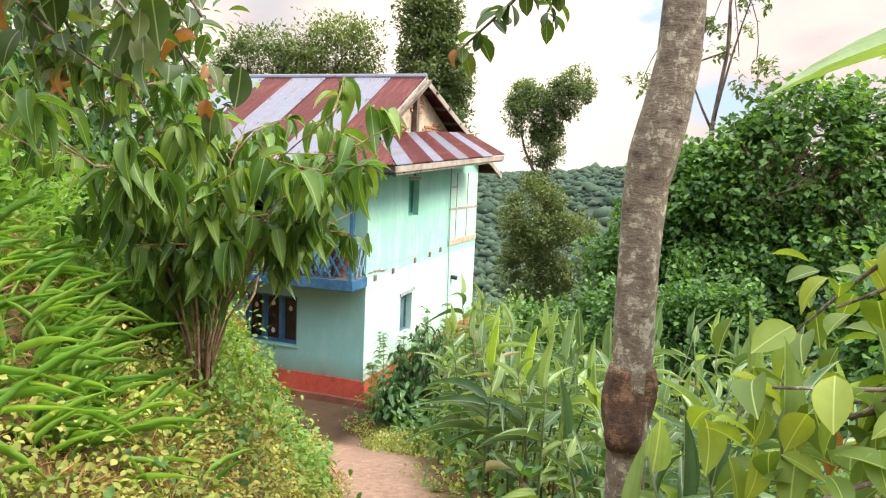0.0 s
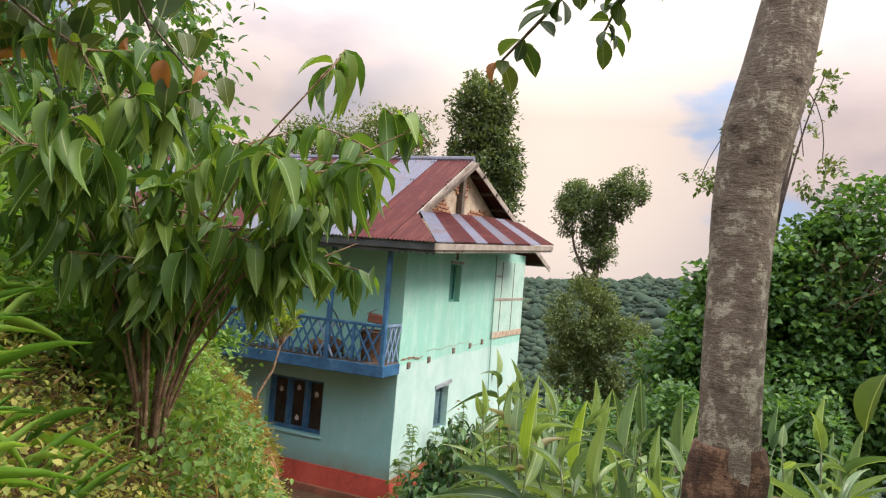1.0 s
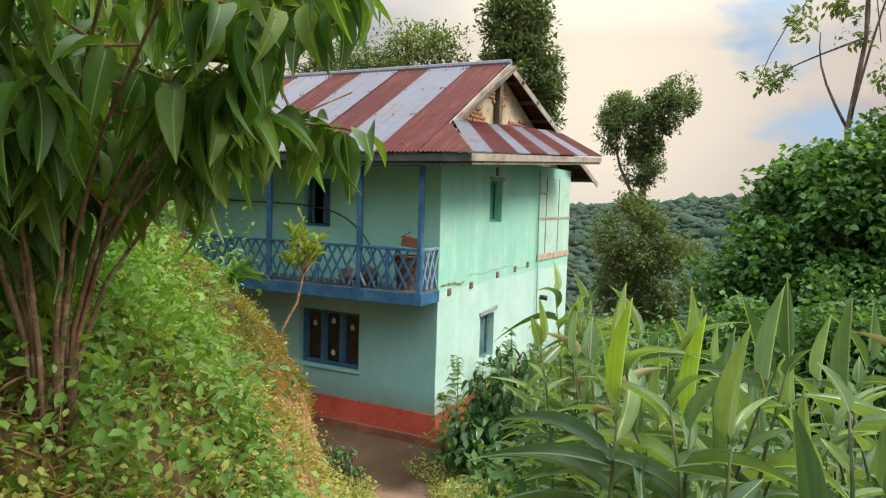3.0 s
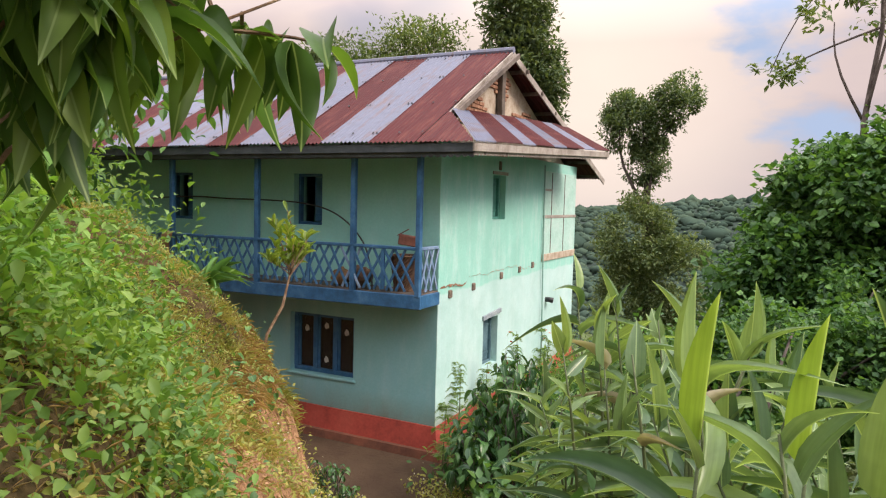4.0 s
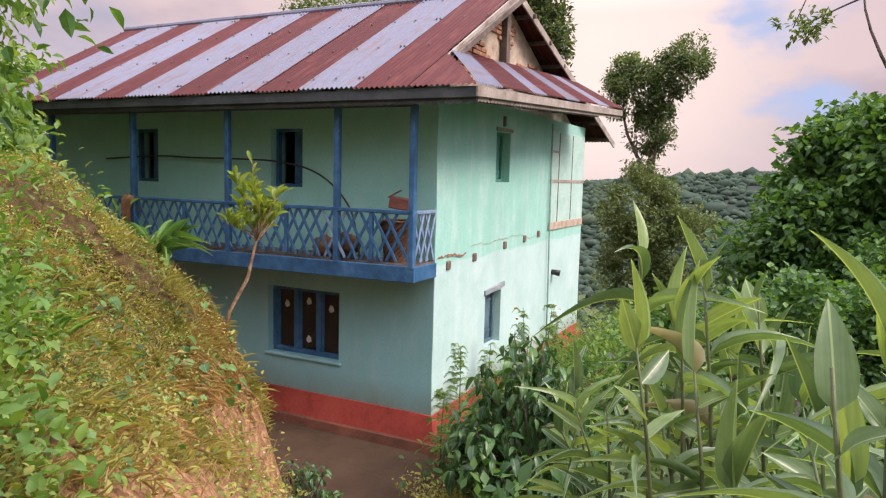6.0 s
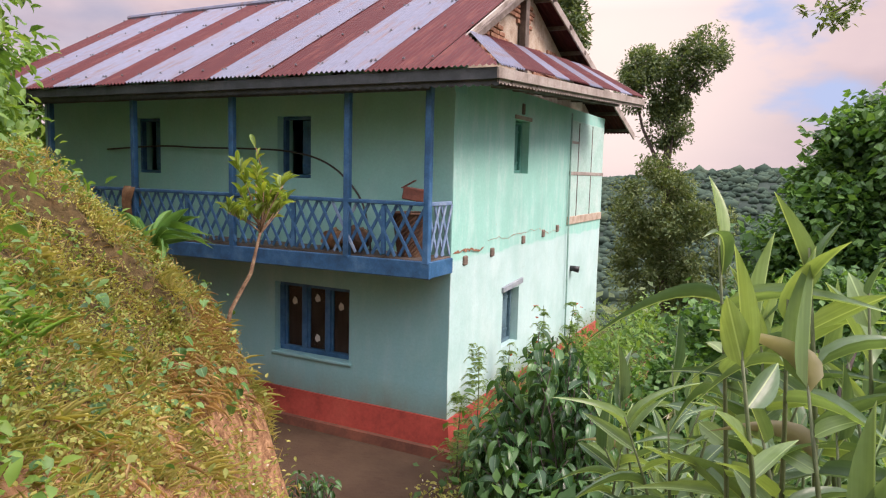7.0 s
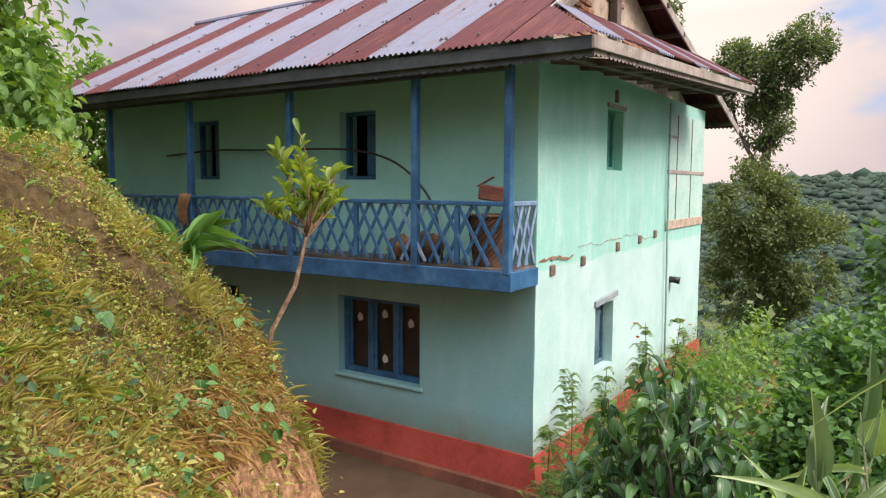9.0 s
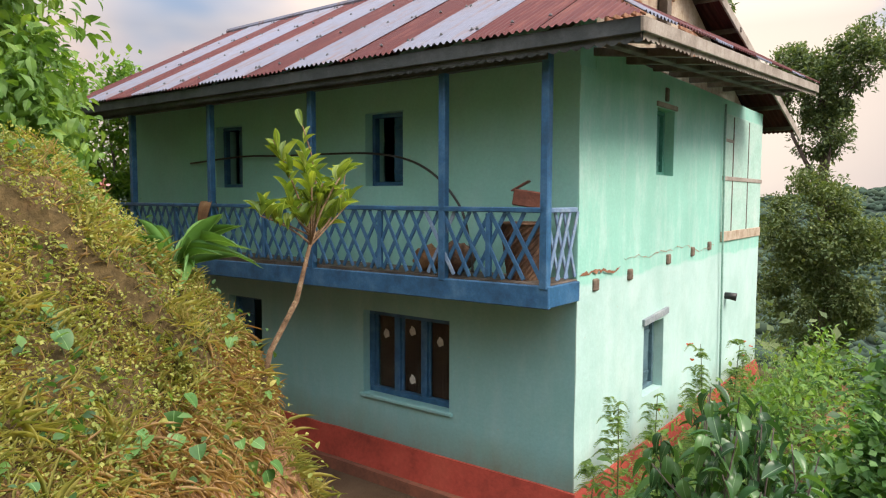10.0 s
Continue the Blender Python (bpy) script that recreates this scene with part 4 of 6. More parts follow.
for (p, q) in (((RX1 - 0.10, RIDGE_Y, RIDGE_Z - 0.08), (RX1, 0.1, 5.44)), ((RX1 - 0.09, RIDGE_Y, RIDGE_Z - 0.08), (RX1 + 0.32, REAR_Y, REAR_Z - 0.08))):
    part("rake_board", beam(p, q, 0.03, 0.14), M["pale_board"], roof, "pale weathered rake board")
for k in range(7):
    t = 0.1 + k * 0.14
    y, z = RIDGE_Y + (REAR_Y - RIDGE_Y) * t, RIDGE_Z + (REAR_Z - RIDGE_Z) * t
    part("purlin", beam((-0.5, y, z - 0.08), (RX1 + 0.25 * t, y, z - 0.08), 0.06, 0.07), M["old_wood"], roof)

# things on the balcony
FLOOR = 2.69


def basket():
    th = thing("basket", (-0.42, -0.34, FLOOR), "tall brown woven bamboo basket on the balcony", "basket")
    rad = lambda t: 0.15 + 0.08 * t
    vs, fs = [], []
    rows, seg = 16, 36
    for r in range(rows + 1):
        for k in range(seg):
            a = 2 * math.pi * k / seg
            R = rad(r / rows) + 0.008 * (1 if (r + k) % 2 else -1)
            vs.append((R * math.cos(a), R * math.sin(a), 0.55 * r / rows))
    for r in range(rows):
        for k in range(seg):
            j = (k + 1) % seg
            fs.append((r * seg + k, r * seg + j, (r + 1) * seg + j, (r + 1) * seg + k))
    fs.append(tuple(range(seg))[::-1])
    part("weave", (vs, fs), M["wicker"], th)
    ring = [(0.235 * math.cos(a), 0.235 * math.sin(a), 0.555) for a in np.linspace(0, 2 * math.pi, 25)]
    part("rim", tube(ring, [0.016] * 25, 6), M["wicker"], th, "", True)


def tin_box():
    th = thing("tin_box", pose(-0.34, -0.42, 3.39, 0, 8, 24), "rusty red open tin lying on the balcony rail", "tin")
    part("body", box((0.28, 0.18, 0.16), (0, 0, 0.10), 0.012), M["terracotta"], th)
    part("lid", box((0.20, 0.19, 0.015), pose(-0.09, 0.01, 0.215, 0, -38, 0), 0.005), M["terracotta"], th)


def draped_cloth():
    th = thing("cloth", (-5.25, BY, 3.42), "brown cloth hung over the balcony rail", "cloth")
    vs, fs = [], []
    n = 12
    for i in range(n + 1):
        x = -0.13 + 0.26 * i / n
        w = 0.018 * math.sin(i * 1.7)
        for y, z in ((0.07 + w, -0.28 + 0.03 * math.sin(i)), (0.06 + w, -0.05), (0.03, 0.02), (-0.03, 0.02), (-0.07 + w, -0.06), (-0.09 - w, -0.22), (-0.085 + w, -0.42 + 0.05 * math.sin(i * 0.9))):
            vs.append((x * (1 + 0.5 * z), y, z))
        if i:
            for k in range(6):
                a = (i - 1) * 7 + k
                fs.append((a, a + 7, a + 8, a + 1))
    part("fabric", (vs, fs), M["cloth"], th, "", True)


def hose():
    pts = [(-0.85, -0.60, 2.75), (-0.92, -0.56, 3.05), (-1.08, -0.5, 3.40), (-1.45, -0.42, 3.72), (-1.95, -0.3, 3.92), (-2.6, -0.2, 4.02), (-3.4, -0.12, 4.05), (-4.4, -0.08, 4.06), (-5.3, -0.06, 4.08), (-6.6, -0.05, 4.02)]
    dense = []
    P = [Vector(p) for p in pts]
    for i in range(len(P) - 1):
        a, b, c, d = P[max(i - 1, 0)], P[i], P[i + 1], P[min(i + 2, len(P) - 1)]
        for k in range(6):
            t = k / 6
            dense.append(0.5 * ((2 * b) + (c - a) * t + (2 * a - 5 * b + 4 * c - d) * t * t + (3 * b - a - 3 * c + d) * t ** 3))
    dense.append(P[-1])
    tagged(part("hose", tube(dense, [0.014] * len(dense), 7), M["black_pipe"], None, "", True), "black plastic hose arched along the balcony wall", "hose")


def sacks():
    for x, r, h, mt, lb in ((-1.25, 0.2, 0.34, "wicker", "dark brown bundle on the balcony floor"), (-1.62, 0.17, 0.28, "cloth", "brown lumpy sack on the balcony floor")):
        bm = bmesh.new()
        bmesh.ops.create_icosphere(bm, subdivisions=3, radius=1)
        for v in bm.verts:
            k = 1 + 0.25 * noise.noise(v.co * 1.8 + Vector((x, 0, 0)))
            v.co = Vector((v.co.x * r * k, v.co.y * r * k, max(0, (v.co.z + 1) * 0.5 * h * k)))
        ob = part("sack", bm, M[mt], None, "", True)
        ob.matrix_basis = Matrix.Translation((x, -0.34, FLOOR))
        tagged(ob, lb, "sack")


basket(), tin_box(), draped_cloth(), hose(), sacks()


# ---- plants ----
def ground_z(x, y):
    return float(height(np.array([x]), np.array([y]))[0])


def limb(p0, p1, r0, r1, bend=0.1, n=5, seed=0, sides=6):
    r = random.Random(seed)
    p0, p1 = Vector(p0), Vector(p1)
    L = (p1 - p0).length
    off = Vector((r.uniform(-1, 1), r.uniform(-1, 1), r.uniform(-0.2, 0.6))) * bend * L
    pts = [p0.lerp(p1, i / n) + off * math.sin(math.pi * i / n) for i in range(n + 1)]
    return tube(pts, [r0 + (r1 - r0) * i / n for i in range(n + 1)], sides)


def crown_leaves(lobes, per, size, spread=0.35, droop=0.0, seed=1, slim=0.5, template=DIAMOND):
    """Leaves in clumps over lobes (centre, radii): arrays for scatter()."""
    r = np.random.default_rng(seed)
    P, W = [], []
    for c, rad, clumps in lobes:
        d = r.normal(size=(clumps, 3))
        d /= np.linalg.norm(d, axis=1, keepdims=True)
        rr = r.uniform(0.45, 1.08, (clumps, 1)) ** 0.6
        cc = np.array(c) + d * rr * np.array(rad)
        p = cc[:, None, :] + np.clip(r.normal(size=(clumps, per, 3)), -1.5, 1.5) * spread * r.uniform(0.5, 1.3, (clumps, 1, 1))
        w = r.normal(size=(clumps, per, 3)) + d[:, None, :] * 0.9
        w[:, :, 2] -= droop
        P.append(p.reshape(-1, 3))
        W.append(w.reshape(-1, 3))
    P, W = np.concatenate(P), np.concatenate(W)
    n = len(P)
    L = size * r.uniform(0.6, 1.3, n)
    return scatter(P, W, r.uniform(-0.8, 0.8, n), L, L * slim * r.uniform(0.8, 1.2, n), template)


def leaf_tree(at, label, trunk_pts, radii, lobes, per, size, mat, seed, spread=0.35, slim=0.5, droop=0.0, template=DIAMOND, limbs=10, category="tree"):
    th = thing("tree", at, label, category)
    pieces = [tube(trunk_pts, radii, 9, 0.12)]
    r = random.Random(seed)
    for k in range(limbs):
        c, rad, _ = lobes[k % len(lobes)]
        i = r.randrange(len(trunk_pts) // 2, len(trunk_pts))
        tip = Vector(c) + Vector((r.uniform(-0.7, 0.7) * rad[0], r.uniform(-0.7, 0.7) * rad[1], r.uniform(-0.5, 0.7) * rad[2]))
        pieces.append(limb(trunk_pts[i], tip, radii[i] * 0.6, 0.015, 0.12, 5, seed * 50 + k))
    part("trunk", joined(pieces), M["far_bark"], th, "", True)
    part("crown", crown_leaves(lobes, int(per * 2.1), size * 0.95, spread, droop, seed, slim, template), M[mat], th)
    return th


# far trees behind and beside the house
leaf_tree((-1.7, 26.2, -3), "lone bare-stemmed tree with a two-lobed rounded crown", [(0, 0, 0), (0.1, 0, 4), (-0.1, 0, 7), (0, 0, 9), (-0.3, 0, 10.5)], [0.3, 0.25, 0.2, 0.16, 0.1],
          [((-0.8, 0, 11.2), (1.7, 1.5, 1.7), 60), ((1.3, 0, 12.2), (1.1, 1.1, 1.2), 34), ((-0.2, 0, 9.3), (0.9, 0.9, 1.1), 24), ((-1.6, 0, 12.0), (0.8, 0.8, 0.9), 18)], 60, 0.20, "far_leaf", 11, 0.26)
leaf_tree((-1.3, 25.3, -4), "dense rounded tree below the lone tree", [(0, 0, 0), (0, 0, 3), (0, 0, 6), (0, 0, 7.5)], [0.35, 0.3, 0.2, 0.1],
          [((-0.9, 0, 6.6), (1.6, 1.5, 2.0), 70), ((1.0, -0.3, 4.6), (1.9, 1.6, 2.3), 80), ((-0.6, 0, 3.2), (2.0, 1.6, 2.5), 70)], 70, 0.20, "far_leaf_light", 12, 0.3)
leaf_tree((-4.0, 13.2, -1), "tall narrow dark evergreen behind the roof", [(0, 0, 0), (0.1, 0, 4), (0, 0, 8), (0, 0, 12)], [0.3, 0.25, 0.18, 0.06],
          [((0, 0, 11.4), (1.0, 1.0, 1.7), 60), ((0.1, 0, 9.4), (1.5, 1.4, 1.7), 80), ((0.2, 0, 7.4), (1.5, 1.4, 1.8), 70)], 70, 0.20, "far_leaf", 13, 0.26)
leaf_tree((-8.6, 13.5, -1), "spreading light-leaved tree behind the roof", [(0, 0, 0), (0.1, 0, 4), (0, 0, 7), (0.3, 0, 9.5)], [0.3, 0.25, 0.18, 0.1],
          [((0.6, 0, 10.2), (1.9, 1.5, 1.5), 60), ((-0.5, 0, 8.6), (2.2, 1.6, 1.6), 60)], 55, 0.19, "far_leaf_light", 14, 0.34)
leaf_tree((-12.2, 13.5, -1), "broad tree behind the roof ridge", [(0, 0, 0), (0.1, 0, 4), (0, 0, 7), (-0.3, 0, 9.5)], [0.3, 0.25, 0.18, 0.1],
          [((0.2, 0, 9.6), (2.0, 1.5, 1.7), 60), ((-2.0, 0, 8.4), (1.9, 1.5, 1.6), 50), ((1.4, 0, 8.2), (1.7, 1.4, 1.6), 44)], 60, 0.20, "far_leaf", 15, 0.34)
# thin tall tree rising over the creeper thicket
leaf_tree((6.65, 13.0, -2), "thin tall tree with sparse tufts of leaves", [(0, 0, 0), (0.1, 0, 5), (-0.1, 0, 8.6), (0.2, 0, 11.2), (0.1, 0, 13.8)], [0.12, 0.10, 0.08, 0.06, 0.03],
          [((0.2, 0, 13.0), (1.3, 1.0, 1.2), 14), ((-0.8, 0, 11.6), (1.3, 1.0, 0.6), 9), ((0.9, 0, 10.6), (0.9, 0.9, 0.8), 8), ((-2.0, 0, 10.2), (1.1, 0.6, 0.35), 9)], 10, 0.24, "far_leaf_light", 16, 0.16, limbs=9)


def thicket(at, label, lobes, seed, size=0.16, spread=0.24):
    th = thing("thicket", at, label, "thicket")
    r = random.Random(seed)
    for k in range(9):
        c, rad, _ = lobes[k % len(lobes)]
        a, e = r.uniform(0, 6.28), r.uniform(-0.2, 1.3)
        q = (c[0] + rad[0] * math.cos(a) * math.cos(e), c[1] + rad[1] * math.sin(a) * math.cos(e), c[2] + rad[2] * math.sin(e))
        lobes = lobes + [(q, (0.5, 0.5, r.uniform(0.5, 1.0)), 16)]
    pieces = []
    for k in range(12):
        c, rad, _ = lobes[k % len(lobes)]
        x, y = r.uniform(-0.8, 0.8), r.uniform(-0.8, 0.8)
        pieces.append(limb((x, y, 0), Vector(c) + Vector((r.uniform(-1, 1) * rad[0], r.uniform(-1, 1) * rad[1], rad[2] * 0.6)), 0.09, 0.02, 0.1, 6, seed + k))
    part("stems", joined(pieces), M["far_bark"], th, "", True)
    part("creeper_leaves", crown_leaves(lobes, 95, size, spread, 0.5, seed, 0.8, DIAMOND), M["vine_leaf"], th)
    for c, rad, _ in lobes[:1]:
        tagged(part("hanging_strands", joined([limb(Vector(c) + Vector((r.uniform(-1, 1) * rad[0], -rad[1] * r.uniform(0.6, 1.0), r.uniform(0, 0.6))), Vector(c) + Vector((r.uniform(-1, 1) * rad[0], -rad[1] * r.uniform(0.7, 1.1), -rad[2] * r.uniform(0.5, 1.1))), 0.012, 0.006, 0.05, 4, seed * 9 + k, 4) for k in range(30)]), M["twig"], th), kind="stuff")
    return th


thicket((7.0, 12.6, -2.5), "tall tree stumps smothered in green creeper", [((2.6, 0, 8.2), (2.5, 1.8, 2.4), 130), ((0.3, 0, 7.0), (2.2, 1.7, 2.0), 120), ((-1.6, 0, 6.0), (1.5, 1.4, 1.9), 90), ((-2.4, -0.3, 3.8), (1.7, 1.5, 2.0), 90), ((0.2, -0.8, 4.4), (2.6, 1.6, 2.6), 150), ((3.0, -0.8, 4.6), (2.4, 1.6, 2.8), 130)], 31, 0.24, 0.34)
thicket((4.6, 9.0, -2.4), "low tangled creeper thicket on the slope", [((0, 0, 2.4), (2.0, 1.5, 1.5), 110), ((1.8, -1.0, 2.8), (1.8, 1.4, 1.6), 110), ((-1.6, 1.0, 1.8), (1.5, 1.4, 1.2), 70)], 32)
thicket((10.8, 0.5, -2.6), "creeper-hung bushes beside the path", [((0, 0, 3.2), (2.2, 1.6, 2.4), 140), ((-0.8, -2.0, 2.2), (2.0, 1.6, 1.6), 110)], 33)
thicket((3.6, 2.2, -1.95), "low bushes below the side wall", [((0, 0, 1.6), (1.3, 1.6, 0.8), 80), ((0.6, 2.5, 1.3), (1.4, 1.6, 0.9), 80), ((0.4, -1.6, 1.9), (1.0, 1.0, 0.8), 60)], 34, 0.13)


# near lichen-barked tree beside the path
def path_tree():
    x, y = 5.85, -9.05
    z0 = ground_z(x, y) - 0.1
    th = thing("tree", (x, y, z0), "lichen-spotted grey tree trunk with a rotten knot", "tree")
    H = [(0.04, 0, 0.0), (0.02, 0, 0.6), (0.0, 0, 1.2), (0.0, 0, 1.6), (-0.01, 0, 2.1), (0.0, 0, 2.5), (0.02, 0, 2.66), (0.06, 0, 2.85), (0.10, 0, 3.1), (0.11, 0, 3.5), (0.14, 0, 4.2), (0.2, 0.1, 5.4)]
    R = [0.115, 0.10, 0.098, 0.097, 0.098, 0.104, 0.116, 0.11, 0.10, 0.094, 0.09, 0.06]
    dense, rad = [], []
    for i in range(len(H) - 1):
        for k in range(4):
            t = k / 4
            dense.append(Vector(H[i]).lerp(Vector(H[i + 1]), t)), rad.append(R[i] + (R[i + 1] - R[i]) * t)
    part("trunk", tube(dense, rad, 20, 0.08), M["bark"], th, "", True)
    kn = []
    for i in range(9):
        t = i / 8
        kn.append(0.10 + 0.026 * math.sin(math.pi * t))
    part("knot", tube([(-0.01, -0.012, 1.22 + 0.05 * i) for i in range(9)], kn, 18, 0.5), M["knot"], th, "dark rotten knot", True)
    br = [((0.11, 0, 3.75), (-0.5, 0.6, 3.95), (-1.0, 1.1, 3.65), (-1.5, 1.45, 3.38)), ((0.12, 0, 4.0), (-0.3, 0.9, 4.2), (-0.75, 1.7, 3.98), (-1.0, 2.1, 3.75)), ((0.14, 0, 4.2), (0.7, 0.3, 4.5), (1.2, 0.4, 4.1)), ((0.1, 0, 3.9), (-0.3, -0.2, 4.1), (-0.7, 0.5, 3.9))]
    leaf = leaf_mesh("leaf", M["tree_leaf"], 0.21, 0.105, droop=0.25, fold=0.25, wide_at=0.55)
    dead = leaf_mesh("leaf", M["brown_leaf"], 0.19, 0.12, droop=0.5, fold=0.6, wide_at=0.5)
    r = random.Random(21)
    for b in br:
        P = [Vector(p) for p in b]
        part("branch", tube(P, [0.022 - 0.015 * i / (len(P) - 1) for i in range(len(P))], 6), M["bark"], th, "", True)
        for i in range(len(P) - 1):
            for k in range(13):
                p = P[i].lerp(P[i + 1], r.random())
                if i == 0 and k < 9:
                    continue
                w = Vector((r.uniform(-1, 1), r.uniform(-1, 1), r.uniform(-1.3, 0.1)))
                leaf_at(dead if r.random() < 0.1 else leaf, "leaf", th, aim(p, w, r.uniform(-0.6, 0.6), r.uniform(0.7, 1.2)))


path_tree()


def cane_plant(x, y, h, n, lean, seed, leaf_meshes, dry, spear=None):
    """Ginger-like cane: arching stem, long pointed leaves in two ranks."""
    r = random.Random(seed)
    z = ground_z(x, y) - 0.03
    th = thing("ginger_plant", (x, y, z), "tall ginger plant with long pointed green leaves", "plant", "ginger plants beside the path")
    top = Vector((lean[0], lean[1], h))
    pts = [Vector((lean[0] * t * t, lean[1] * t * t, h * t)) for t in (0, 0.25, 0.5, 0.75, 1.0)]
    part("stem", tube(pts, [0.012, 0.011, 0.010, 0.008, 0.004], 6), M["ginger_stem"], th, "", True)
    if spear:
        leaf_at(spear, "leaf", th, aim((lean[0], lean[1], h * 0.98), (0.05, 0.02, 1), r.uniform(0.9, 1.5)))
        for k in range(3):
            leaf_at(leaf_meshes[1], "leaf", th, aim((lean[0] * 0.6, lean[1] * 0.6, h * (0.6 + 0.1 * k)), (-1, 0.25 * k - 0.3, 0.55), r.uniform(-0.5, 0.5), 1.2))
    elif r.random() < 0.5:
        leaf_at(leaf_meshes[2], "leaf", th, aim((lean[0] * 0.95, lean[1] * 0.95, h * 0.97), (r.uniform(-0.15, 0.15), r.uniform(-0.15, 0.15), 1), r.uniform(-3, 3), r.uniform(0.75, 1.05)))
    a = r.uniform(0, 6.28)
    for k in range(n):
        t = 0.28 + 0.72 * (k + r.random() * 0.5) / n
        p = Vector((lean[0] * t * t, lean[1] * t * t, h * min(t, 1)))
        ang = a + (math.pi if k % 2 else 0) + r.uniform(-0.5, 0.5)
        up = 1.15 * t * r.uniform(0.15, 1.3) if t < 0.9 else 2.6
        w = Vector((math.cos(ang), math.sin(ang), up))
        m = r.choice(leaf_meshes) if r.random() > 0.015 else dry
        leaf_at(m, "leaf", th, aim(p, w, r.uniform(-1.1, 1.1), r.uniform(0.55, 1.05)))


g_leaves = [leaf_mesh("leaf", M["ginger_leaf"], L, w, droop=d, fold=f, wide_at=0.32, n=8, pointed=1.15) for L, w, d, f in ((0.46, 0.070, 0.3, 0.25), (0.56, 0.066, 0.6, 0.2), (0.42, 0.080, 0.04, 0.3), (0.52, 0.058, 0.95, 0.25), (0.28, 0.095, 0.1, 0.2), (0.24, 0.10, 0.3, 0.15))]
g_dry = leaf_mesh("leaf", M["ginger_dry"], 0.36, 0.032, droop=0.7, fold=0.5, n=8, pointed=1.2)
gr = random.Random(5)
canes = 0
while canes < 150:
    x, y = gr.uniform(2.4, 8.2), gr.uniform(-10.4, -2.2)
    _, d = along(TRACK, np.array([x]), np.array([y]))
    d = -float(d[0])
    near_tree = math.hypot(x - 5.85, y + 9.05) < 0.35
    if not ((0.95 if y < -7.5 else 1.05) < d < 4.2) or near_tree or x < 3.1 - 0.07 * (y + 6.2) or (d > 2.2 and gr.random() < 0.55):
        continue
    h = gr.uniform(1.15, 1.75) * (1.0 if d > 1.2 else 0.85) * (1.0 if y > -6.8 else 0.9)
    cane_plant(x, y, h, gr.randrange(8, 12), (gr.uniform(-0.3, 0.3), gr.uniform(-0.3, 0.3)), 100 + canes, g_leaves, g_dry)
    canes += 1


# the few that lean out nearest the path
for k, (x, y, h) in enumerate(((4.85, -7.25, 1.45), (5.1, -7.65, 1.35), (4.55, -6.75, 1.5), (4.0, -5.9, 1.5), (3.85, -5.15, 2.05), (4.15, -5.35, 1.9), (4.35, -5.0, 1.9), (4.0, -4.9, 1.8))):
    cane_plant(x, y, h, 10 if y < -5.5 else 15, (-0.12, -0.1), 700 + k, g_leaves, g_dry)


# two at the path's edge with a broad lime spear leaf at the tip
spear = leaf_mesh("leaf", M["lime_leaf"], 0.44, 0.082, droop=0.03, fold=0.25, wide_at=0.36, n=9, pointed=1.1)
for k, (x, y, tip) in enumerate(((4.76, -7.72, 3.93), (5.02, -7.62, 3.88))):
    cane_plant(x, y, tip - 0.42 - ground_z(x, y), 9, (0.03, 0.02), 760 + k, g_leaves, g_dry, spear)


def drooping_shrub(x, y, canes, tall, wide, n_leaf, seed=3, boughs=()):
    r = random.Random(seed)
    z = ground_z(x, y) - 0.05
    th = thing("shrub", (x, y, z), "tall shrub with brown canes and long drooping leaves", "shrub")
    leaf = [leaf_mesh("leaf", M["shrub_leaf"], L, w, droop=d, fold=0.3, wide_at=0.42, n=6, pointed=1.05) for L, w, d in ((0.23, 0.072, 0.5), (0.19, 0.062, 0.3), (0.25, 0.076, 0.8))]
    for k in range(canes + len(boughs)):
        ang = 2 * math.pi * k / canes + r.uniform(-0.3, 0.3)
        out, h = wide * r.uniform(0.3, 1.0), tall * r.uniform(0.7, 1.0)
        if k >= canes:
            bx, by, bz = boughs[k - canes]
            ang, out, h = math.atan2(by - y, bx - x), math.hypot(bx - x, by - y), (bz - z) / 0.88
        pts = [Vector((0.05 * math.cos(ang) + out * math.cos(ang) * t ** 2.3, 0.05 * math.sin(ang) + out * math.sin(ang) * t ** 2.3, h * (t - 0.12 * t ** 4))) for t in (0, 0.2, 0.4, 0.6, 0.8, 1)]
        part("cane", tube(pts, [0.011, 0.010, 0.008, 0.006, 0.005, 0.003], 6), M["twig"], th, "", True)
        for q in range(7):
            s = r.uniform(0.36 if k < canes else 0.6, 1.0)
            i = min(4, int(s * 5))
            p0 = pts[i].lerp(pts[i + 1], s * 5 - i)
            sa = r.uniform(0, 6.28)
            p1 = p0 + Vector((math.cos(sa) * 0.32, math.sin(sa) * 0.32, r.uniform(-0.05, 0.28)))
            part("twig", limb(p0, p1, 0.006, 0.003, 0.1, 3, seed * 900 + k * 10 + q, 5), M["twig"], th)
            for j in range(n_leaf):
                p = p0.lerp(p1, r.uniform(0.25, 1.05))
                side = r.uniform(0, 6.28)
                w = Vector((math.cos(side), math.sin(side), r.uniform(-2.2, 0.3)))
                leaf_at(r.choice(leaf), "leaf", th, aim(p, w, r.uniform(-0.6, 0.6), r.uniform(0.65, 1.2)))


drooping_shrub(3.2, -8.97, 13, 2.25, 1.4, 12, 3, ((4.0, -8.5, 4.84), (3.85, -8.3, 4.62)))
drooping_shrub(0.9, -7.3, 8, 1.9, 0.8, 8, 4)
drooping_shrub(1.9, -9.3, 5, 1.8, 1.0, 4, 5)


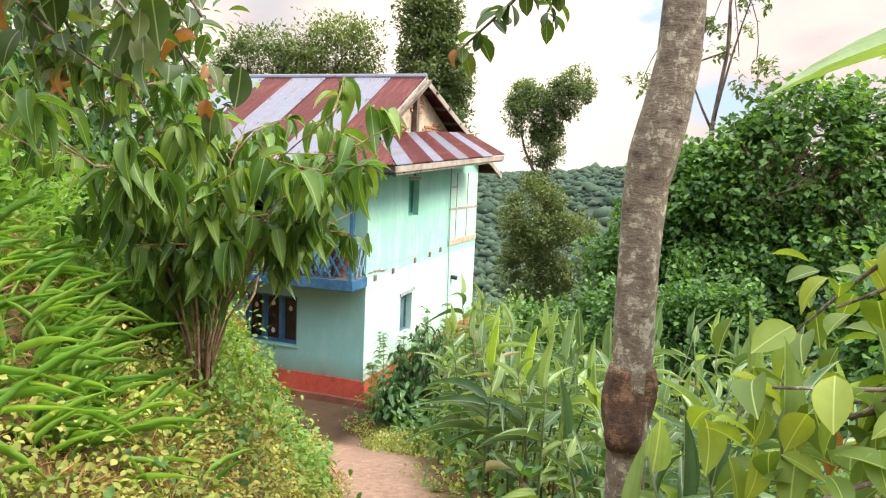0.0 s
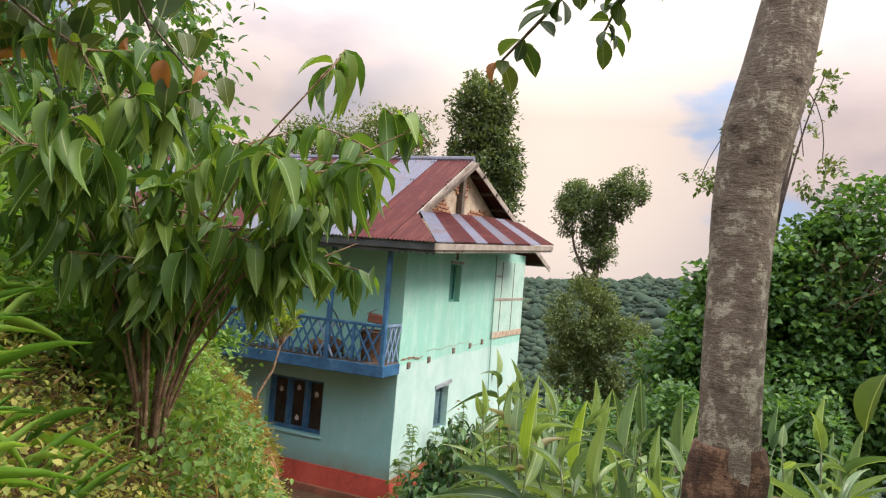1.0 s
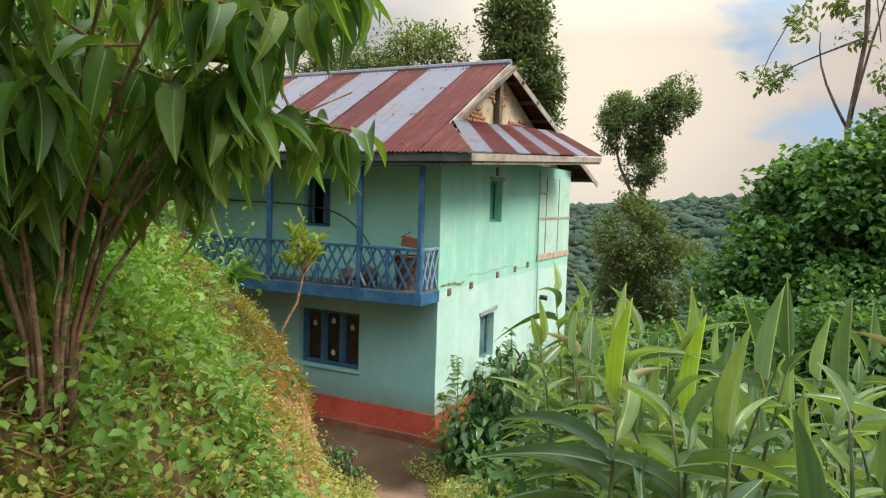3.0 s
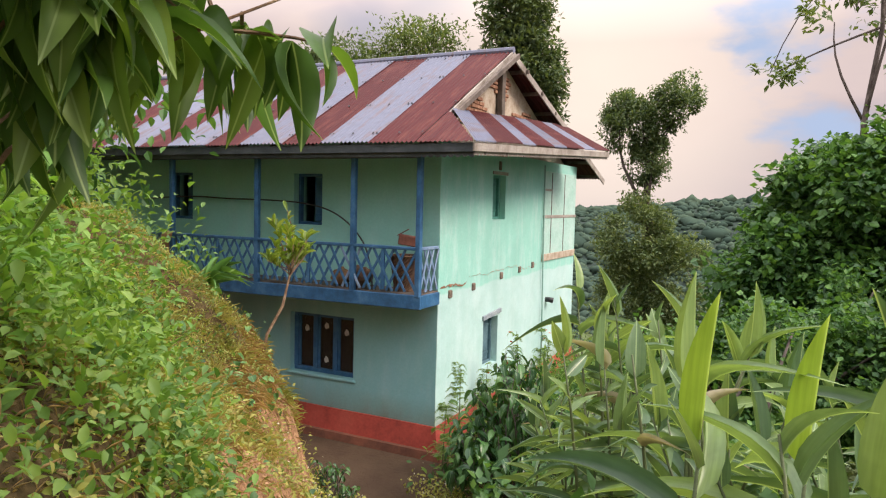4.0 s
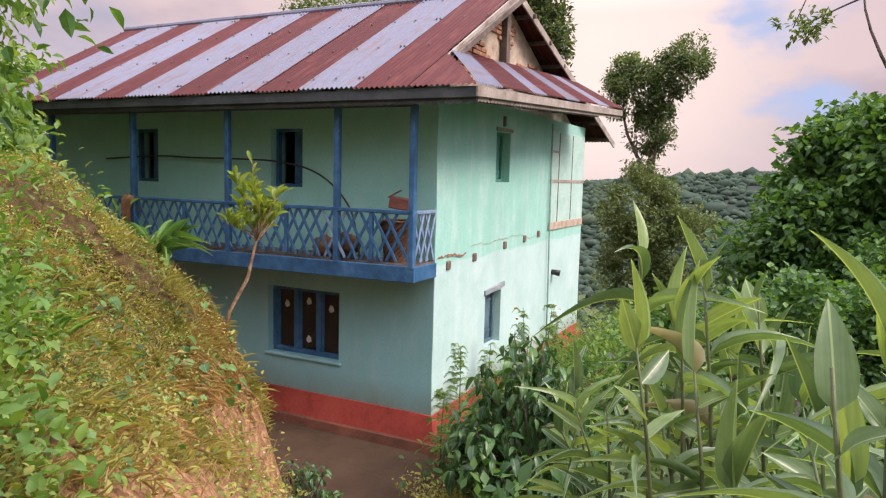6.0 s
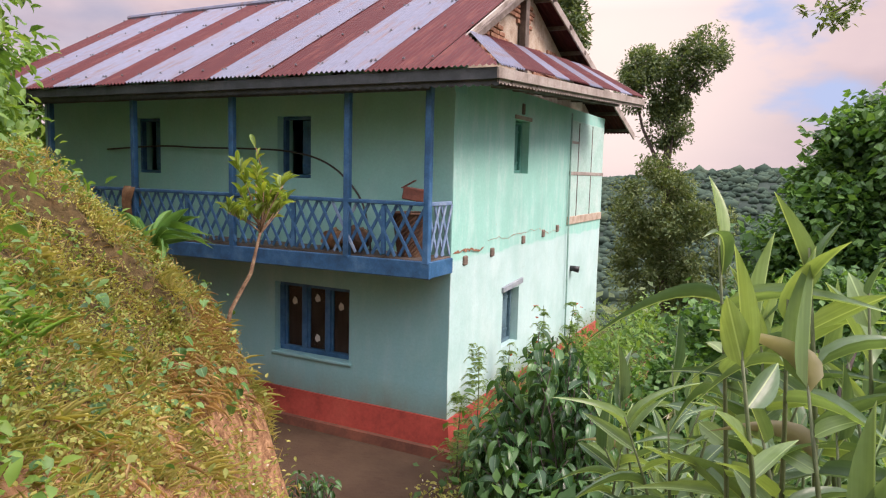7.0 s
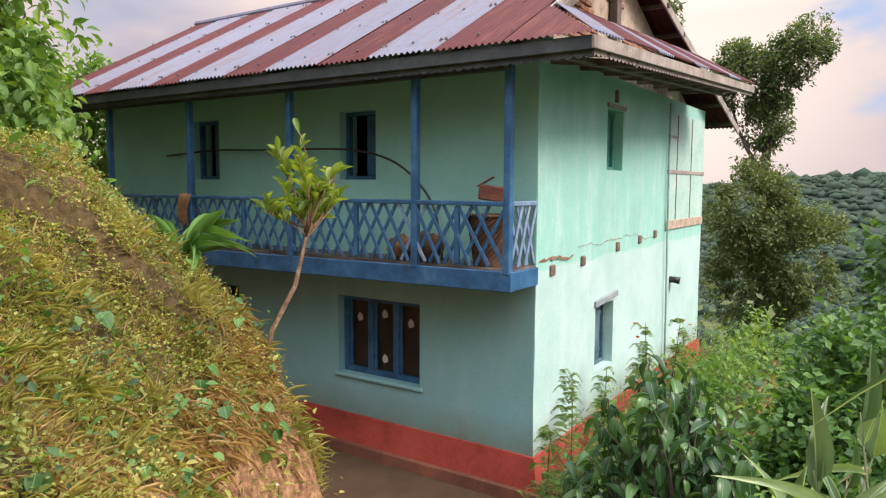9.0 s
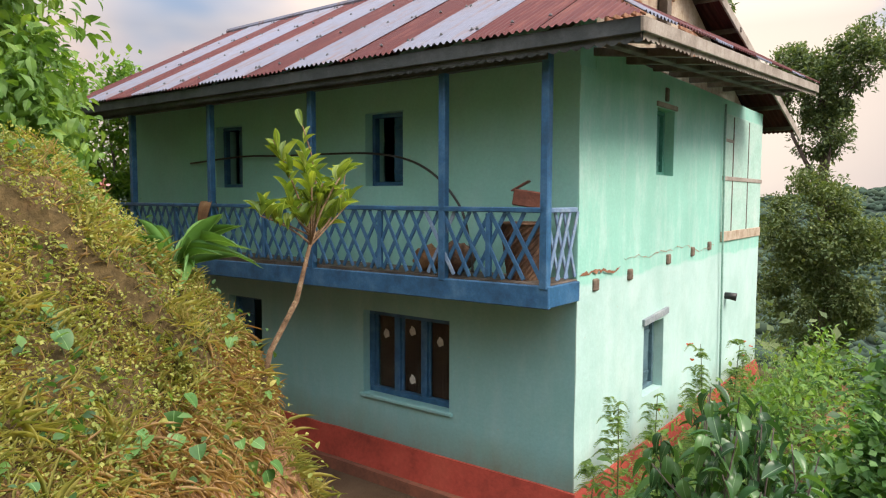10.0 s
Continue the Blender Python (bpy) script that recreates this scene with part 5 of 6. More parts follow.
def coffee_bush(x, y, rad, h, seed, tips=60, size=0.19, per=8):
    """A bush whose leaves hang in whorls from the shoot tips."""
    r = random.Random(seed)
    z = ground_z(x, y) - 0.03
    th = thing("bush", (x, y, z), "leafy bush with dark glossy drooping leaves", "bush")
    leaf = [leaf_mesh("leaf", M["coffee_leaf"], size, size * 0.46, droop=d, fold=0.3, wide_at=0.45, n=6) for d in (0.25, 0.5, 0.8)]
    for k in range(tips):
        ang, o = r.uniform(0, 6.28), math.sqrt(r.uniform(0.0, 1.0))
        top = h * (1.0 - 0.55 * o * o)
        tip = Vector((rad * o * math.cos(ang), rad * o * math.sin(ang), top * r.uniform(0.45, 1.0)))
        v, f = limb((r.uniform(-0.08, 0.08), r.uniform(-0.08, 0.08), 0), tip, 0.013, 0.005, 0.12, 5, seed * 20 + k)
        part("stem", (v, f), M["far_bark"], th, "", True)
        a0 = r.uniform(0, 6.28)
        for j in range(per):
            a = a0 + j * 2.4
            p = tip * (1.0 - 0.03 * j) + Vector((0, 0, 0.02))
            w = Vector((math.cos(a), math.sin(a), r.uniform(-1.1, 0.25)))
            leaf_at(r.choice(leaf), "leaf", th, aim(p, w, r.uniform(-0.4, 0.4), r.uniform(0.6, 1.2)))


coffee_bush(1.85, -1.28, 0.88, 2.4, 41, 165, 0.195, 8)
coffee_bush(2.75, -0.5, 0.7, 1.2, 43, 34, 0.15, 6)
coffee_bush(3.0, -2.6, 0.6, 1.2, 45, 24, 0.16, 7)
coffee_bush(0.08, -2.95, 0.40, 0.85, 44, 55, 0.085, 7)


def feathery_plant(x, y, h, seed, flowers=0):
    r = np.random.default_rng(seed)
    rr = random.Random(seed)
    z = ground_z(x, y) - 0.02
    th = thing("feathery_plant", (x, y, z), "slender marigold-like plant with feathery leaves", "plant", "feathery plants by the wall")
    part("stem", limb((0, 0, 0), (0.03, 0.02, h), 0.012, 0.004, 0.03, 6, seed), M["ginger_stem"], th, "", True)
    P, W, L = [], [], []
    for k in range(int(h * 30)):
        zz = h * (0.2 + 0.8 * rr.random())
        ang = rr.uniform(0, 6.28)
        reach = 0.26 * (1.15 - zz / h * 0.7)
        d = np.array([math.cos(ang), math.sin(ang), 0.15])
        for j in range(14):
            s = j / 13
            c = np.array([0, 0, zz]) + d * reach * s + np.array([0, 0, 0.04 * math.sin(s * 3) - 0.06 * s * s])
            for sd in (-1, 1):
                q = np.array([-d[1], d[0], 0]) * sd + d * 0.6
                P.append(c), W.append(q), L.append(0.062 * (1 - 0.6 * s) + 0.014)
    P, W, L = np.array(P), np.array(W), np.array(L)
    part("leaves", scatter(P, W, r.uniform(-0.5, 0.5, len(P)), L, L * 0.26, DIAMOND), M["fern_leaf"], th)
    pet = leaf_mesh("flower", M["flower_red"], 0.05, 0.05, droop=0.2, fold=0.5, n=4)
    for k in range(flowers):
        leaf_at(pet, "flower", th, aim((rr.uniform(-0.15, 0.15), rr.uniform(-0.15, 0.15), h + rr.uniform(-0.2, 0.04)), (rr.uniform(-1, 1), rr.uniform(-1, 1), 0.6)))


feathery_plant(0.44, -0.54, 1.05, 51)
feathery_plant(0.72, -0.70, 1.75, 52)
feathery_plant(1.25, -0.1, 1.75, 53, 4)
feathery_plant(1.55, 0.3, 1.6, 54, 2)
feathery_plant(0.95, -0.35, 1.45, 55)
feathery_plant(0.75, 1.5, 1.9, 56, 4)
feathery_plant(1.0, 2.2, 1.85, 57, 3)
feathery_plant(0.6, 0.6, 1.5, 58, 1)
feathery_plant(0.85, 3.0, 1.5, 59)


def sapling():
    b, c = Vector((-0.46, -3.55, 0)), Vector((-0.30, -3.2, 3.28))
    b.z = ground_z(b.x, b.y) - 0.1
    r = random.Random(61)
    th = thing("sapling", b, "young tree with leaning bare stem and light green leaves", "sapling")
    stem = [Vector((0, 0, 0)), (c - b) * 0.3 + Vector((-0.05, 0, 0)), (c - b) * 0.6 + Vector((0.04, 0, 0)), (c - b) * 0.9, c - b]
    part("stem", tube(stem, [0.024, 0.020, 0.017, 0.013, 0.010], 8, 0.25), M["twig"], th, "", True)
    leaf = [leaf_mesh("leaf", M["sapling_leaf"], 0.18, 0.046, droop=d, fold=0.4, wide_at=0.55, n=6) for d in (0.1, 0.35)]
    for k in range(16):
        ang = r.uniform(0, 6.28)
        o = r.uniform(0.08, 0.46)
        base = stem[3].lerp(stem[4], r.random())
        tip = (c - b) + Vector((o * math.cos(ang), o * math.sin(ang), r.uniform(0.15, 0.85) - 0.45 * o))
        part("branch", limb(base, tip, 0.008, 0.004, 0.1, 4, 600 + k), M["twig"], th, "", True)
        for j in range(13):
            a2 = r.uniform(0, 6.28)
            w = Vector((math.cos(a2), math.sin(a2), r.uniform(0.6, 2.6)))
            leaf_at(r.choice(leaf), "leaf", th, aim(base.lerp(tip, r.uniform(0.45, 1.0)), w, r.uniform(-0.6, 0.6), r.uniform(0.55, 1.05)))


sapling()


def strap_plant(x, y, seed, n=26, size=0.5):
    r = random.Random(seed)
    th = thing("strap_leaved_plant", (x, y, ground_z(x, y) - 0.03), "clump of broad strap-shaped leaves on the bank", "plant")
    leaf = [leaf_mesh("leaf", M["heart_leaf"], size, w, droop=d, fold=0.4, wide_at=0.5, n=8) for d, w in ((0.08, 0.05), (0.45, 0.042), (0.85, 0.05))]
    for k in range(n):
        a = r.uniform(0, 6.28)
        p = Vector((0.05 * math.cos(a), 0.05 * math.sin(a), r.uniform(0.05, 0.22)))
        leaf_at(leaf[k % 3], "leaf", th, aim(p, (math.cos(a), math.sin(a), r.uniform(0.2, 2.4)), r.uniform(-0.7, 0.7), r.uniform(0.5, 1.1)))


strap_plant(-1.40, -3.52, 71, 36, 0.52)


# tree on the bank at the left, and broad leaves overhead
bank_tree = leaf_tree((-5.4, -3.4, ground_z(-5.4, -3.4) - 0.2), "leafy tree on the bank beside the house", [(0, 0, 0), (0.05, 0, 1.2), (0, 0, 2.4), (0.1, 0, 3.6)], [0.12, 0.1, 0.08, 0.04],
          [((0, 0, 3.4), (1.3, 1.3, 1.4), 110), ((-0.8, -0.4, 2.0), (1.4, 1.3, 1.2), 90), ((0.2, 0, 1.2), (1.2, 0.9, 1.0), 80), ((-1.6, 0.6, 1.2), (1.4, 0.9, 1.2), 80)], 17, 0.17, "bright_leaf", 17, 0.24, 0.5, 0.6, OVAL3)
petal = leaf_mesh("flower", M["flower_pink"], 0.09, 0.08, droop=0.2, fold=0.4, wide_at=0.6, n=5, pointed=0.6)
for k in range(5):
    a = k * 1.2566
    leaf_at(petal, "petal", bank_tree, aim((1.25, 0.75, 3.62 - bank_tree.location.z), (0.6 + 0.5 * math.cos(a), -0.35 + 0.5 * math.cos(a), math.sin(a)), a))
leaf_tree((-10.4, 0.5, 0), "leafy tree past the end of the house", [(0, 0, 0), (0.05, 0, 1.2), (0, 0, 2.4), (0.1, 0, 3.9)], [0.13, 0.11, 0.09, 0.04],
          [((0, 0, 4.6), (1.6, 1.3, 1.5), 100), ((0.3, 0, 2.8), (1.7, 1.3, 1.4), 100), ((-1.2, 0, 1.6), (1.8, 1.3, 1.4), 90)], 40, 0.16, "bright_leaf", 20, 0.26, 0.55, 0.4)
leaf_tree((0.2, -7.5, ground_z(0.2, -7.5) - 0.2), "leafy tree on the bank above the shrub", [(0, 0, 0), (0.05, 0, 0.8), (0, 0, 1.6), (0.1, 0, 2.4)], [0.08, 0.07, 0.05, 0.03],
          [((0, 0, 2.5), (1.4, 1.3, 1.3), 80), ((0.5, 0.3, 1.4), (1.1, 1.0, 0.8), 40)], 24, 0.12, "vine_leaf", 23, 0.24, 0.5, 0.5, OVAL3)
leaf_tree((-9.5, -4.5, ground_z(-9.5, -4.5) - 0.2), "bushy tree on the upper slope", [(0, 0, 0), (0.05, 0, 1.5), (0, 0, 3.0), (0.1, 0, 4.6)], [0.16, 0.13, 0.1, 0.05],
          [((0, 0, 4.4), (2.0, 1.8, 2.0), 120), ((-0.8, 0.8, 2.6), (2.2, 1.8, 1.6), 90)], 44, 0.18, "far_leaf_light", 18, 0.3)
leaf_tree((-3.0, -9.0, ground_z(-3.0, -9.0) - 0.2), "tree with layered foliage up the slope", [(0, 0, 0), (0.05, 0, 1.2), (0, 0, 2.4), (0.1, 0, 4.0)], [0.14, 0.12, 0.09, 0.04],
          [((0, 0, 4.0), (1.8, 1.8, 1.6), 120), ((1.0, 0.5, 2.6), (1.6, 1.5, 1.3), 90), ((-0.8, 0, 2.0), (1.6, 1.5, 1.2), 60)], 44, 0.16, "vine_leaf", 19, 0.28, 0.5, 0.4)


def broad_tree(x, y, tips, seed, mat, size, n, label, dead=0.12):
    """A thin tree with single broad leaves on its twigs."""
    r = random.Random(seed)
    z = ground_z(x, y) - 0.1
    th = thing("tree", (x, y, z), label, "tree")
    trunk = [(0, 0, 0), (0.03, 0, 1.0), (0, 0.03, 2.0), (0.05, 0, 3.0)]
    part("trunk", tube(trunk, [0.06, 0.05, 0.045, 0.03], 9, 0.15), M["bark"], th, "", True)
    leaf = [leaf_mesh("leaf", M[mat], size, size * 0.55, droop=d, fold=0.25, wide_at=0.5, n=6) for d in (0.25, 0.6)]
    brown = leaf_mesh("leaf", M["brown_leaf"], size, size * 0.55, droop=0.6, fold=0.5, wide_at=0.5, n=6)
    for k, t in enumerate(tips):
        tip = Vector(t) - Vector((x, y, z))
        s = Vector(trunk[2 + k % 2])
        part("branch", limb(s, tip, 0.02, 0.006, 0.1, 5, seed * 30 + k), M["bark"], th, "", True)
        for j in range(n):
            p = s.lerp(tip, r.uniform(0.5, 1.05)) + Vector((r.uniform(-0.2, 0.2), r.uniform(-0.2, 0.2), r.uniform(-0.15, 0.2)))
            w = Vector((r.uniform(-1, 1), r.uniform(-1, 1), r.uniform(-1.2, 0.3)))
            leaf_at(brown if r.random() < dead else r.choice(leaf), "leaf", th, aim(p, w, r.uniform(-0.6, 0.6), r.uniform(0.7, 1.25)))


broad_tree(2.3, -10.4, [(3.24, -9.5, 5.25), (3.55, -9.5, 5.4), (2.9, -9.4, 5.2), (2.74, -9.6, 5.55), (4.0, -10.25, 5.4), (4.2, -10.2, 5.5), (3.7, -10.2, 5.55), (3.3, -9.2, 5.7), (2.9, -8.6, 5.5)], 81, "tree_leaf", 0.17, 30, "thin tree with broad dark leaves over the path")
broad_tree(7.7, -10.0, [(6.35, -10.1, 4.3), (6.6, -9.6, 4.5), (6.25, -9.8, 4.0), (6.9, -9.6, 4.7), (6.3, -10.1, 3.8), (6.6, -10.0, 4.2), (6.5, -9.4, 4.0), (6.5, -9.0, 4.2)], 82, "sapling_leaf", 0.19, 24, "young tree with broad yellow-green leaves beside the path", 0.02)


def banana(x, y):
    z = ground_z(x, y) - 0.05
    th = thing("banana_plant", (x, y, z), "banana plant with large torn hanging leaves", "banana plant")
    part("stem", tube([(0, 0, 0), (0.02, 0, 1.4), (-0.05, 0, 2.95)], [0.10, 0.085, 0.05], 12, 0.1), M["ginger_stem"], th, "", True)
    leaf = leaf_mesh("leaf", M["ginger_leaf"], 1.45, 0.36, droop=0.75, fold=0.3, wide_at=0.5, n=14, pointed=0.6, wave=0.012)
    for k, (a, up) in enumerate(((150, 1.2), (200, 0.8), (95, 0.9), (250, 1.0), (20, 0.9))):
        leaf_at(leaf, "leaf", th, aim((-0.05, 0, 2.9), (math.cos(radians(a)), math.sin(radians(a)), up), 0.3 * (k - 2), 0.8 + 0.08 * k))


banana(7.75, -9.1)


# ---- ground cover ----
def cover(name, label, n, region, keep, size, slim, mat, template, rise, seed, lift=0.02, clump=1, spread=0.06):
    """Leaves on the ground in one mesh, singly or in clumps of several that stand up to lift above it."""
    r = np.random.default_rng(seed)
    x = r.uniform(region[0], region[1], n)
    y = r.uniform(region[2], region[3], n)
    k = keep(x, y, r)
    x, y = x[k], y[k]
    tall = np.repeat(lift * r.uniform(0.3, 1.3, len(x)), clump)
    x, y = np.repeat(x, clump), np.repeat(y, clump)
    n = len(x)
    x, y = x + r.normal(size=n) * spread * (clump > 1), y + r.normal(size=n) * spread * (clump > 1)
    e = 0.05
    z = height(x, y)
    gx, gy = (height(x + e, y) - z) / e, (height(x, y + e) - z) / e
    nrm = np.stack([-gx, -gy, np.ones(n)], 1)
    nrm /= np.linalg.norm(nrm, axis=1, keepdims=True)
    w = r.normal(size=(n, 3)) * 0.8 + nrm * rise
    L = size * r.uniform(0.5, 1.5, n)
    p = np.stack([x, y, z], 1) + (nrm * 0.6 + np.array([0, 0, 0.5])) * (r.uniform(-0.1, 1, n) * tall)[:, None]
    ob = part(name, scatter(p, w, r.uniform(-0.7, 0.7, n), L, L * slim, template), M[mat], None, "", True)
    return tagged(ob, label, "ground cover", kind="stuff")


def on_bank(x, y, r):
    """Weeds grow in patches on the bank's top; the cut face by the yard stays bare."""
    _, ed = along(EDGE, x, y)
    patch = lumps(x, y, 1.7, 12) + 0.6 * lumps(x, y, 5, 13)
    face = np.where(y > -6.2, -0.12, -0.75)
    return (ed > face + r.uniform(-0.08, 0.08, len(x))) & (ed < 4.5) & (patch + r.uniform(-0.22, 0.3, len(x)) > -0.10)


def on_bank_any(x, y, r):
    _, ed = along(EDGE, x, y)
    thin = (ed < -0.1) & (y > -6.2)
    return (ed > -0.75) & (ed < 5) & (~thin | (r.random(len(x)) < 0.35))


def off_path(x, y, r):
    _, pd = along(TRACK, x, y)
    _, ed = along(EDGE, x, y)
    in_house = (x < 0.35) & (y > -2.4)
    return (np.abs(pd) > 0.42 + 0.15 * lumps(x, y, 3, 4)) & (ed < 0) & ~in_house & (pd > -6) & (pd < 2)


def open_slope(x, y, r):
    _, pd = along(TRACK, x, y)
    return (pd < -0.8) & ~((x < 0.45) & (y > -1.2))


def near_yard(x, y, r):
    """Weeds all over the bank by the yard, thicker in patches; only the cut face stays bare."""
    ed = along(EDGE, x, y)[1]
    patch = lumps(x, y, 2.1, 12) + 0.8 * lumps(x, y, 6, 13)
    return (ed > -0.14 + 0.25 * lumps(x, y, 7, 14)) & (ed < 2.6) & (patch + r.uniform(-0.45, 0.45, len(x)) > -0.16)


def short_turf(x, y, r):
    """Grass tufts in patches over the bank near the yard, thin on the cut face."""
    _, ed = along(EDGE, x, y)
    patch = lumps(x, y, 1.3, 31) + 0.8 * lumps(x, y, 4.2, 32)
    return (ed > np.where(patch > 0.25, -0.4, -0.06)) & (ed < 4.0) & (patch + r.uniform(-0.2, 0.2, len(x)) > 0.02)


def herb_bank(x, y, r):
    """Where the bank is overgrown with knee-high herbs."""
    _, ed = along(EDGE, x, y)
    return (ed > -0.55) & (ed < 3.0) & (lumps(x, y, 1.9, 41) + 0.7 * lumps(x, y, 5, 42) + r.uniform(-0.3, 0.3, len(x)) > -0.12)


cover("weeds", "small leafy green weeds on the bank", 10500, (-2.6, 1.9, -6.7, -2.6), near_yard, 0.023, 0.62, "weed_leaf", OVAL3, 0.8, 1, 0.13, 11, 0.045)
cover("slope_weeds", "small leafy weeds under the tall shrub", 5200, (1.2, 4.7, -11.4, -7.2), on_bank, 0.03, 0.6, "weed_leaf", OVAL3, 0.6, 11, 0.2, 11, 0.06)
cover("green_weeds", "darker broad-leaved weeds on the bank", 1500, (-4.0, 5.5, -12.5, -2.4), on_bank, 0.055, 0.6, "vine_leaf", OVAL3, 0.6, 8, 0.2, 8, 0.08)
cover("herbs", "knee-high leafy green herbs on the bank", 950, (0.6, 3.5, -9.2, -6.95), herb_bank, 0.055, 0.5, "bright_leaf", OVAL3, 0.5, 18, 0.34, 20, 0.09)
cover("lush_herbs", "lush bright green herbs up the bank", 700, (0.3, 2.8, -10.0, -7.0), lambda x, y, r: along(EDGE, x, y)[1] > 0.5, 0.075, 0.4, "lush_grass", OVAL3, 0.7, 26, 0.55, 24, 0.12)
cover("lush_grass", "long bright green grass up the bank", 60, (2.5, 4.0, -11.5, -9.9), lambda x, y, r: along(EDGE, x, y)[1] > 0.12, 0.28, 0.020, "lush_grass", BLADE, 1.3, 27, 0.12, 14, 0.09)
cover("brow_grass", "long arching grass on the brow of the bank", 30, (-0.4, 1.3, -6.8, -5.7), lambda x, y, r: along(EDGE, x, y)[1] > 0.4, 0.22, 0.014, "lush_grass", BLADE, 1.3, 29, 0.10, 14, 0.05)
cover("tufts", "taller tufts of grass on the bank", 420, (-4.0, 2.2, -7.0, -2.6), short_turf, 0.17, 0.03, "grass_blade", BLADE, 1.5, 30, 0.03, 13, 0.025)
cover("bank_plants", "taller leafy plants on top of the bank", 420, (0.2, 2.4, -8.4, -6.3), lambda x, y, r: (along(EDGE, x, y)[1] > 0.35) & (along(EDGE, x, y)[1] < 1.7), 0.05, 0.42, "bright_leaf", OVAL3, 0.7, 16, 0.85, 30, 0.11)
cover("turf", "tufts of short yellow-green grass on the bank", 7500, (-4.0, 2.6, -7.2, -2.4), short_turf, 0.085, 0.055, "grass_blade", STRAW, 1.0, 19, 0.04, 11, 0.03)
cover("grass", "short green grass on the bank", 9000, (-4.5, 6.0, -13.5, -2.4), on_bank_any, 0.10, 0.035, "grass_blade", STRAW, 1.0, 2, 0.06)
cover("dry_grass", "dry brown grass and roots on the bank", 9500, (-4.0, 4.5, -11.0, -2.4), on_bank_any, 0.085, 0.028, "dry_grass", STRAW, 0.25, 3, 0.09, 4, 0.05)


def hanging_grass():
    """Withered grass and roots hanging over the lip of the cut bank."""
    r = np.random.default_rng(77)
    a, b = np.array([1.3, -6.05]), np.array([0.28, -4.95])
    c, d = np.array([-0.22, -3.85]), np.array([-0.95, -3.25])
    n = 5200
    t = r.uniform(0, 3, n)
    q = np.where((t < 1)[:, None], a + (b - a) * t[:, None], np.where((t < 2)[:, None], b + (c - b) * (t - 1)[:, None], c + (d - c) * (t - 2)[:, None]))
    q = q + r.normal(size=(n, 2)) * 0.10 + np.array([-0.02, -0.02])
    keep = lumps(q[:, 0], q[:, 1], 4.0, 51) + r.uniform(-0.3, 0.3, n) > -0.1
    q = q[keep]
    n = len(q)
    p = np.column_stack([q, height(q[:, 0], q[:, 1]) + r.uniform(-0.02, 0.05, n)])
    w = np.column_stack([0.75 + r.normal(size=n) * 0.5, 0.55 + r.normal(size=n) * 0.5, -0.7 + r.normal(size=n) * 0.6])
    L = r.uniform(0.07, 0.22, n)
    ob = part("hanging_grass", scatter(p, w, r.uniform(-1, 1, n), L, L * 0.03, BLADE), M["dry_grass"], None, "", True)
    tagged(ob, "withered grass and roots hanging over the bank's lip", "ground cover", kind="stuff")


hanging_grass()


def heart_creeper(x, y, n, size, seed):
    """A low creeper with a few broad heart-shaped leaves."""
    r = random.Random(seed)
    th = thing("creeper", (x, y, ground_z(x, y)), "creeper with broad heart-shaped green leaves on the bank", "creeper", "heart-leaved creepers on the bank")
    leaf = [leaf_mesh("leaf", M["heart_leaf"], size, size * 0.9, droop=d, fold=0.2, wide_at=0.3, n=8, pointed=0.75) for d in (0.2, 0.5)]
    for k in range(n):
        px, py = r.uniform(-0.2, 0.2), r.uniform(-0.2, 0.2)
        base = Vector((px, py, ground_z(x + px, y + py) - ground_z(x, y)))
        tip = base + Vector((r.uniform(-0.02, 0.10), r.uniform(-0.10, 0.02), r.uniform(0.06, 0.16)))
        part("stalk", limb(base, tip, 0.003, 0.002, 0.1, 3, seed * 40 + k, 5), M["ginger_stem"], th)
        leaf_at(r.choice(leaf), "leaf", th, aim(tip, (r.uniform(0.0, 1.0), r.uniform(-1.0, 0.4), r.uniform(-1.3, 0.0)), r.uniform(-0.4, 0.4), r.uniform(0.6, 1.1)))


heart_creeper(-0.02, -4.42, 8, 0.11, 1)
heart_creeper(-0.12, -3.92, 7, 0.10, 2)
heart_creeper(-0.62, -4.7, 3, 0.13, 3)
heart_creeper(0.45, -5.3, 4, 0.07, 4)
heart_creeper(-0.55, -3.55, 6, 0.10, 5)
heart_creeper(0.95, -5.9, 4, 0.10, 6)
cover("tall_grass", "tall fine grass up the slope", 1500, (-12, 5.5, -18, -3.2), lambda x, y, r: along(EDGE, x, y)[1] > 1.9, 0.38, 0.035, "grass_blade", BLADE, 1.6, 4, 0.1, 8, 0.10)
cover("verge_weeds", "weeds and grass along the path edge", 4200, (-0.6, 8.0, -13.5, 0.5), off_path, 0.05, 0.5, "weed_leaf", OVAL3, 0.9, 5, 0.2, 7, 0.07)
cover("path_end_weeds", "low green weeds where the path meets the yard", 1500, (0.35, 3.2, -4.6, -1.2), off_path, 0.045, 0.5, "weed_leaf", OVAL3, 0.9, 15, 0.24, 9, 0.06)
cover("slope_leaves", "leafy undergrowth on the open slope", 6500, (0.5, 14, -12, 13), open_slope, 0.13, 0.6, "vine_leaf", DIAMOND, 0.5, 6, 0.55, 9, 0.2)
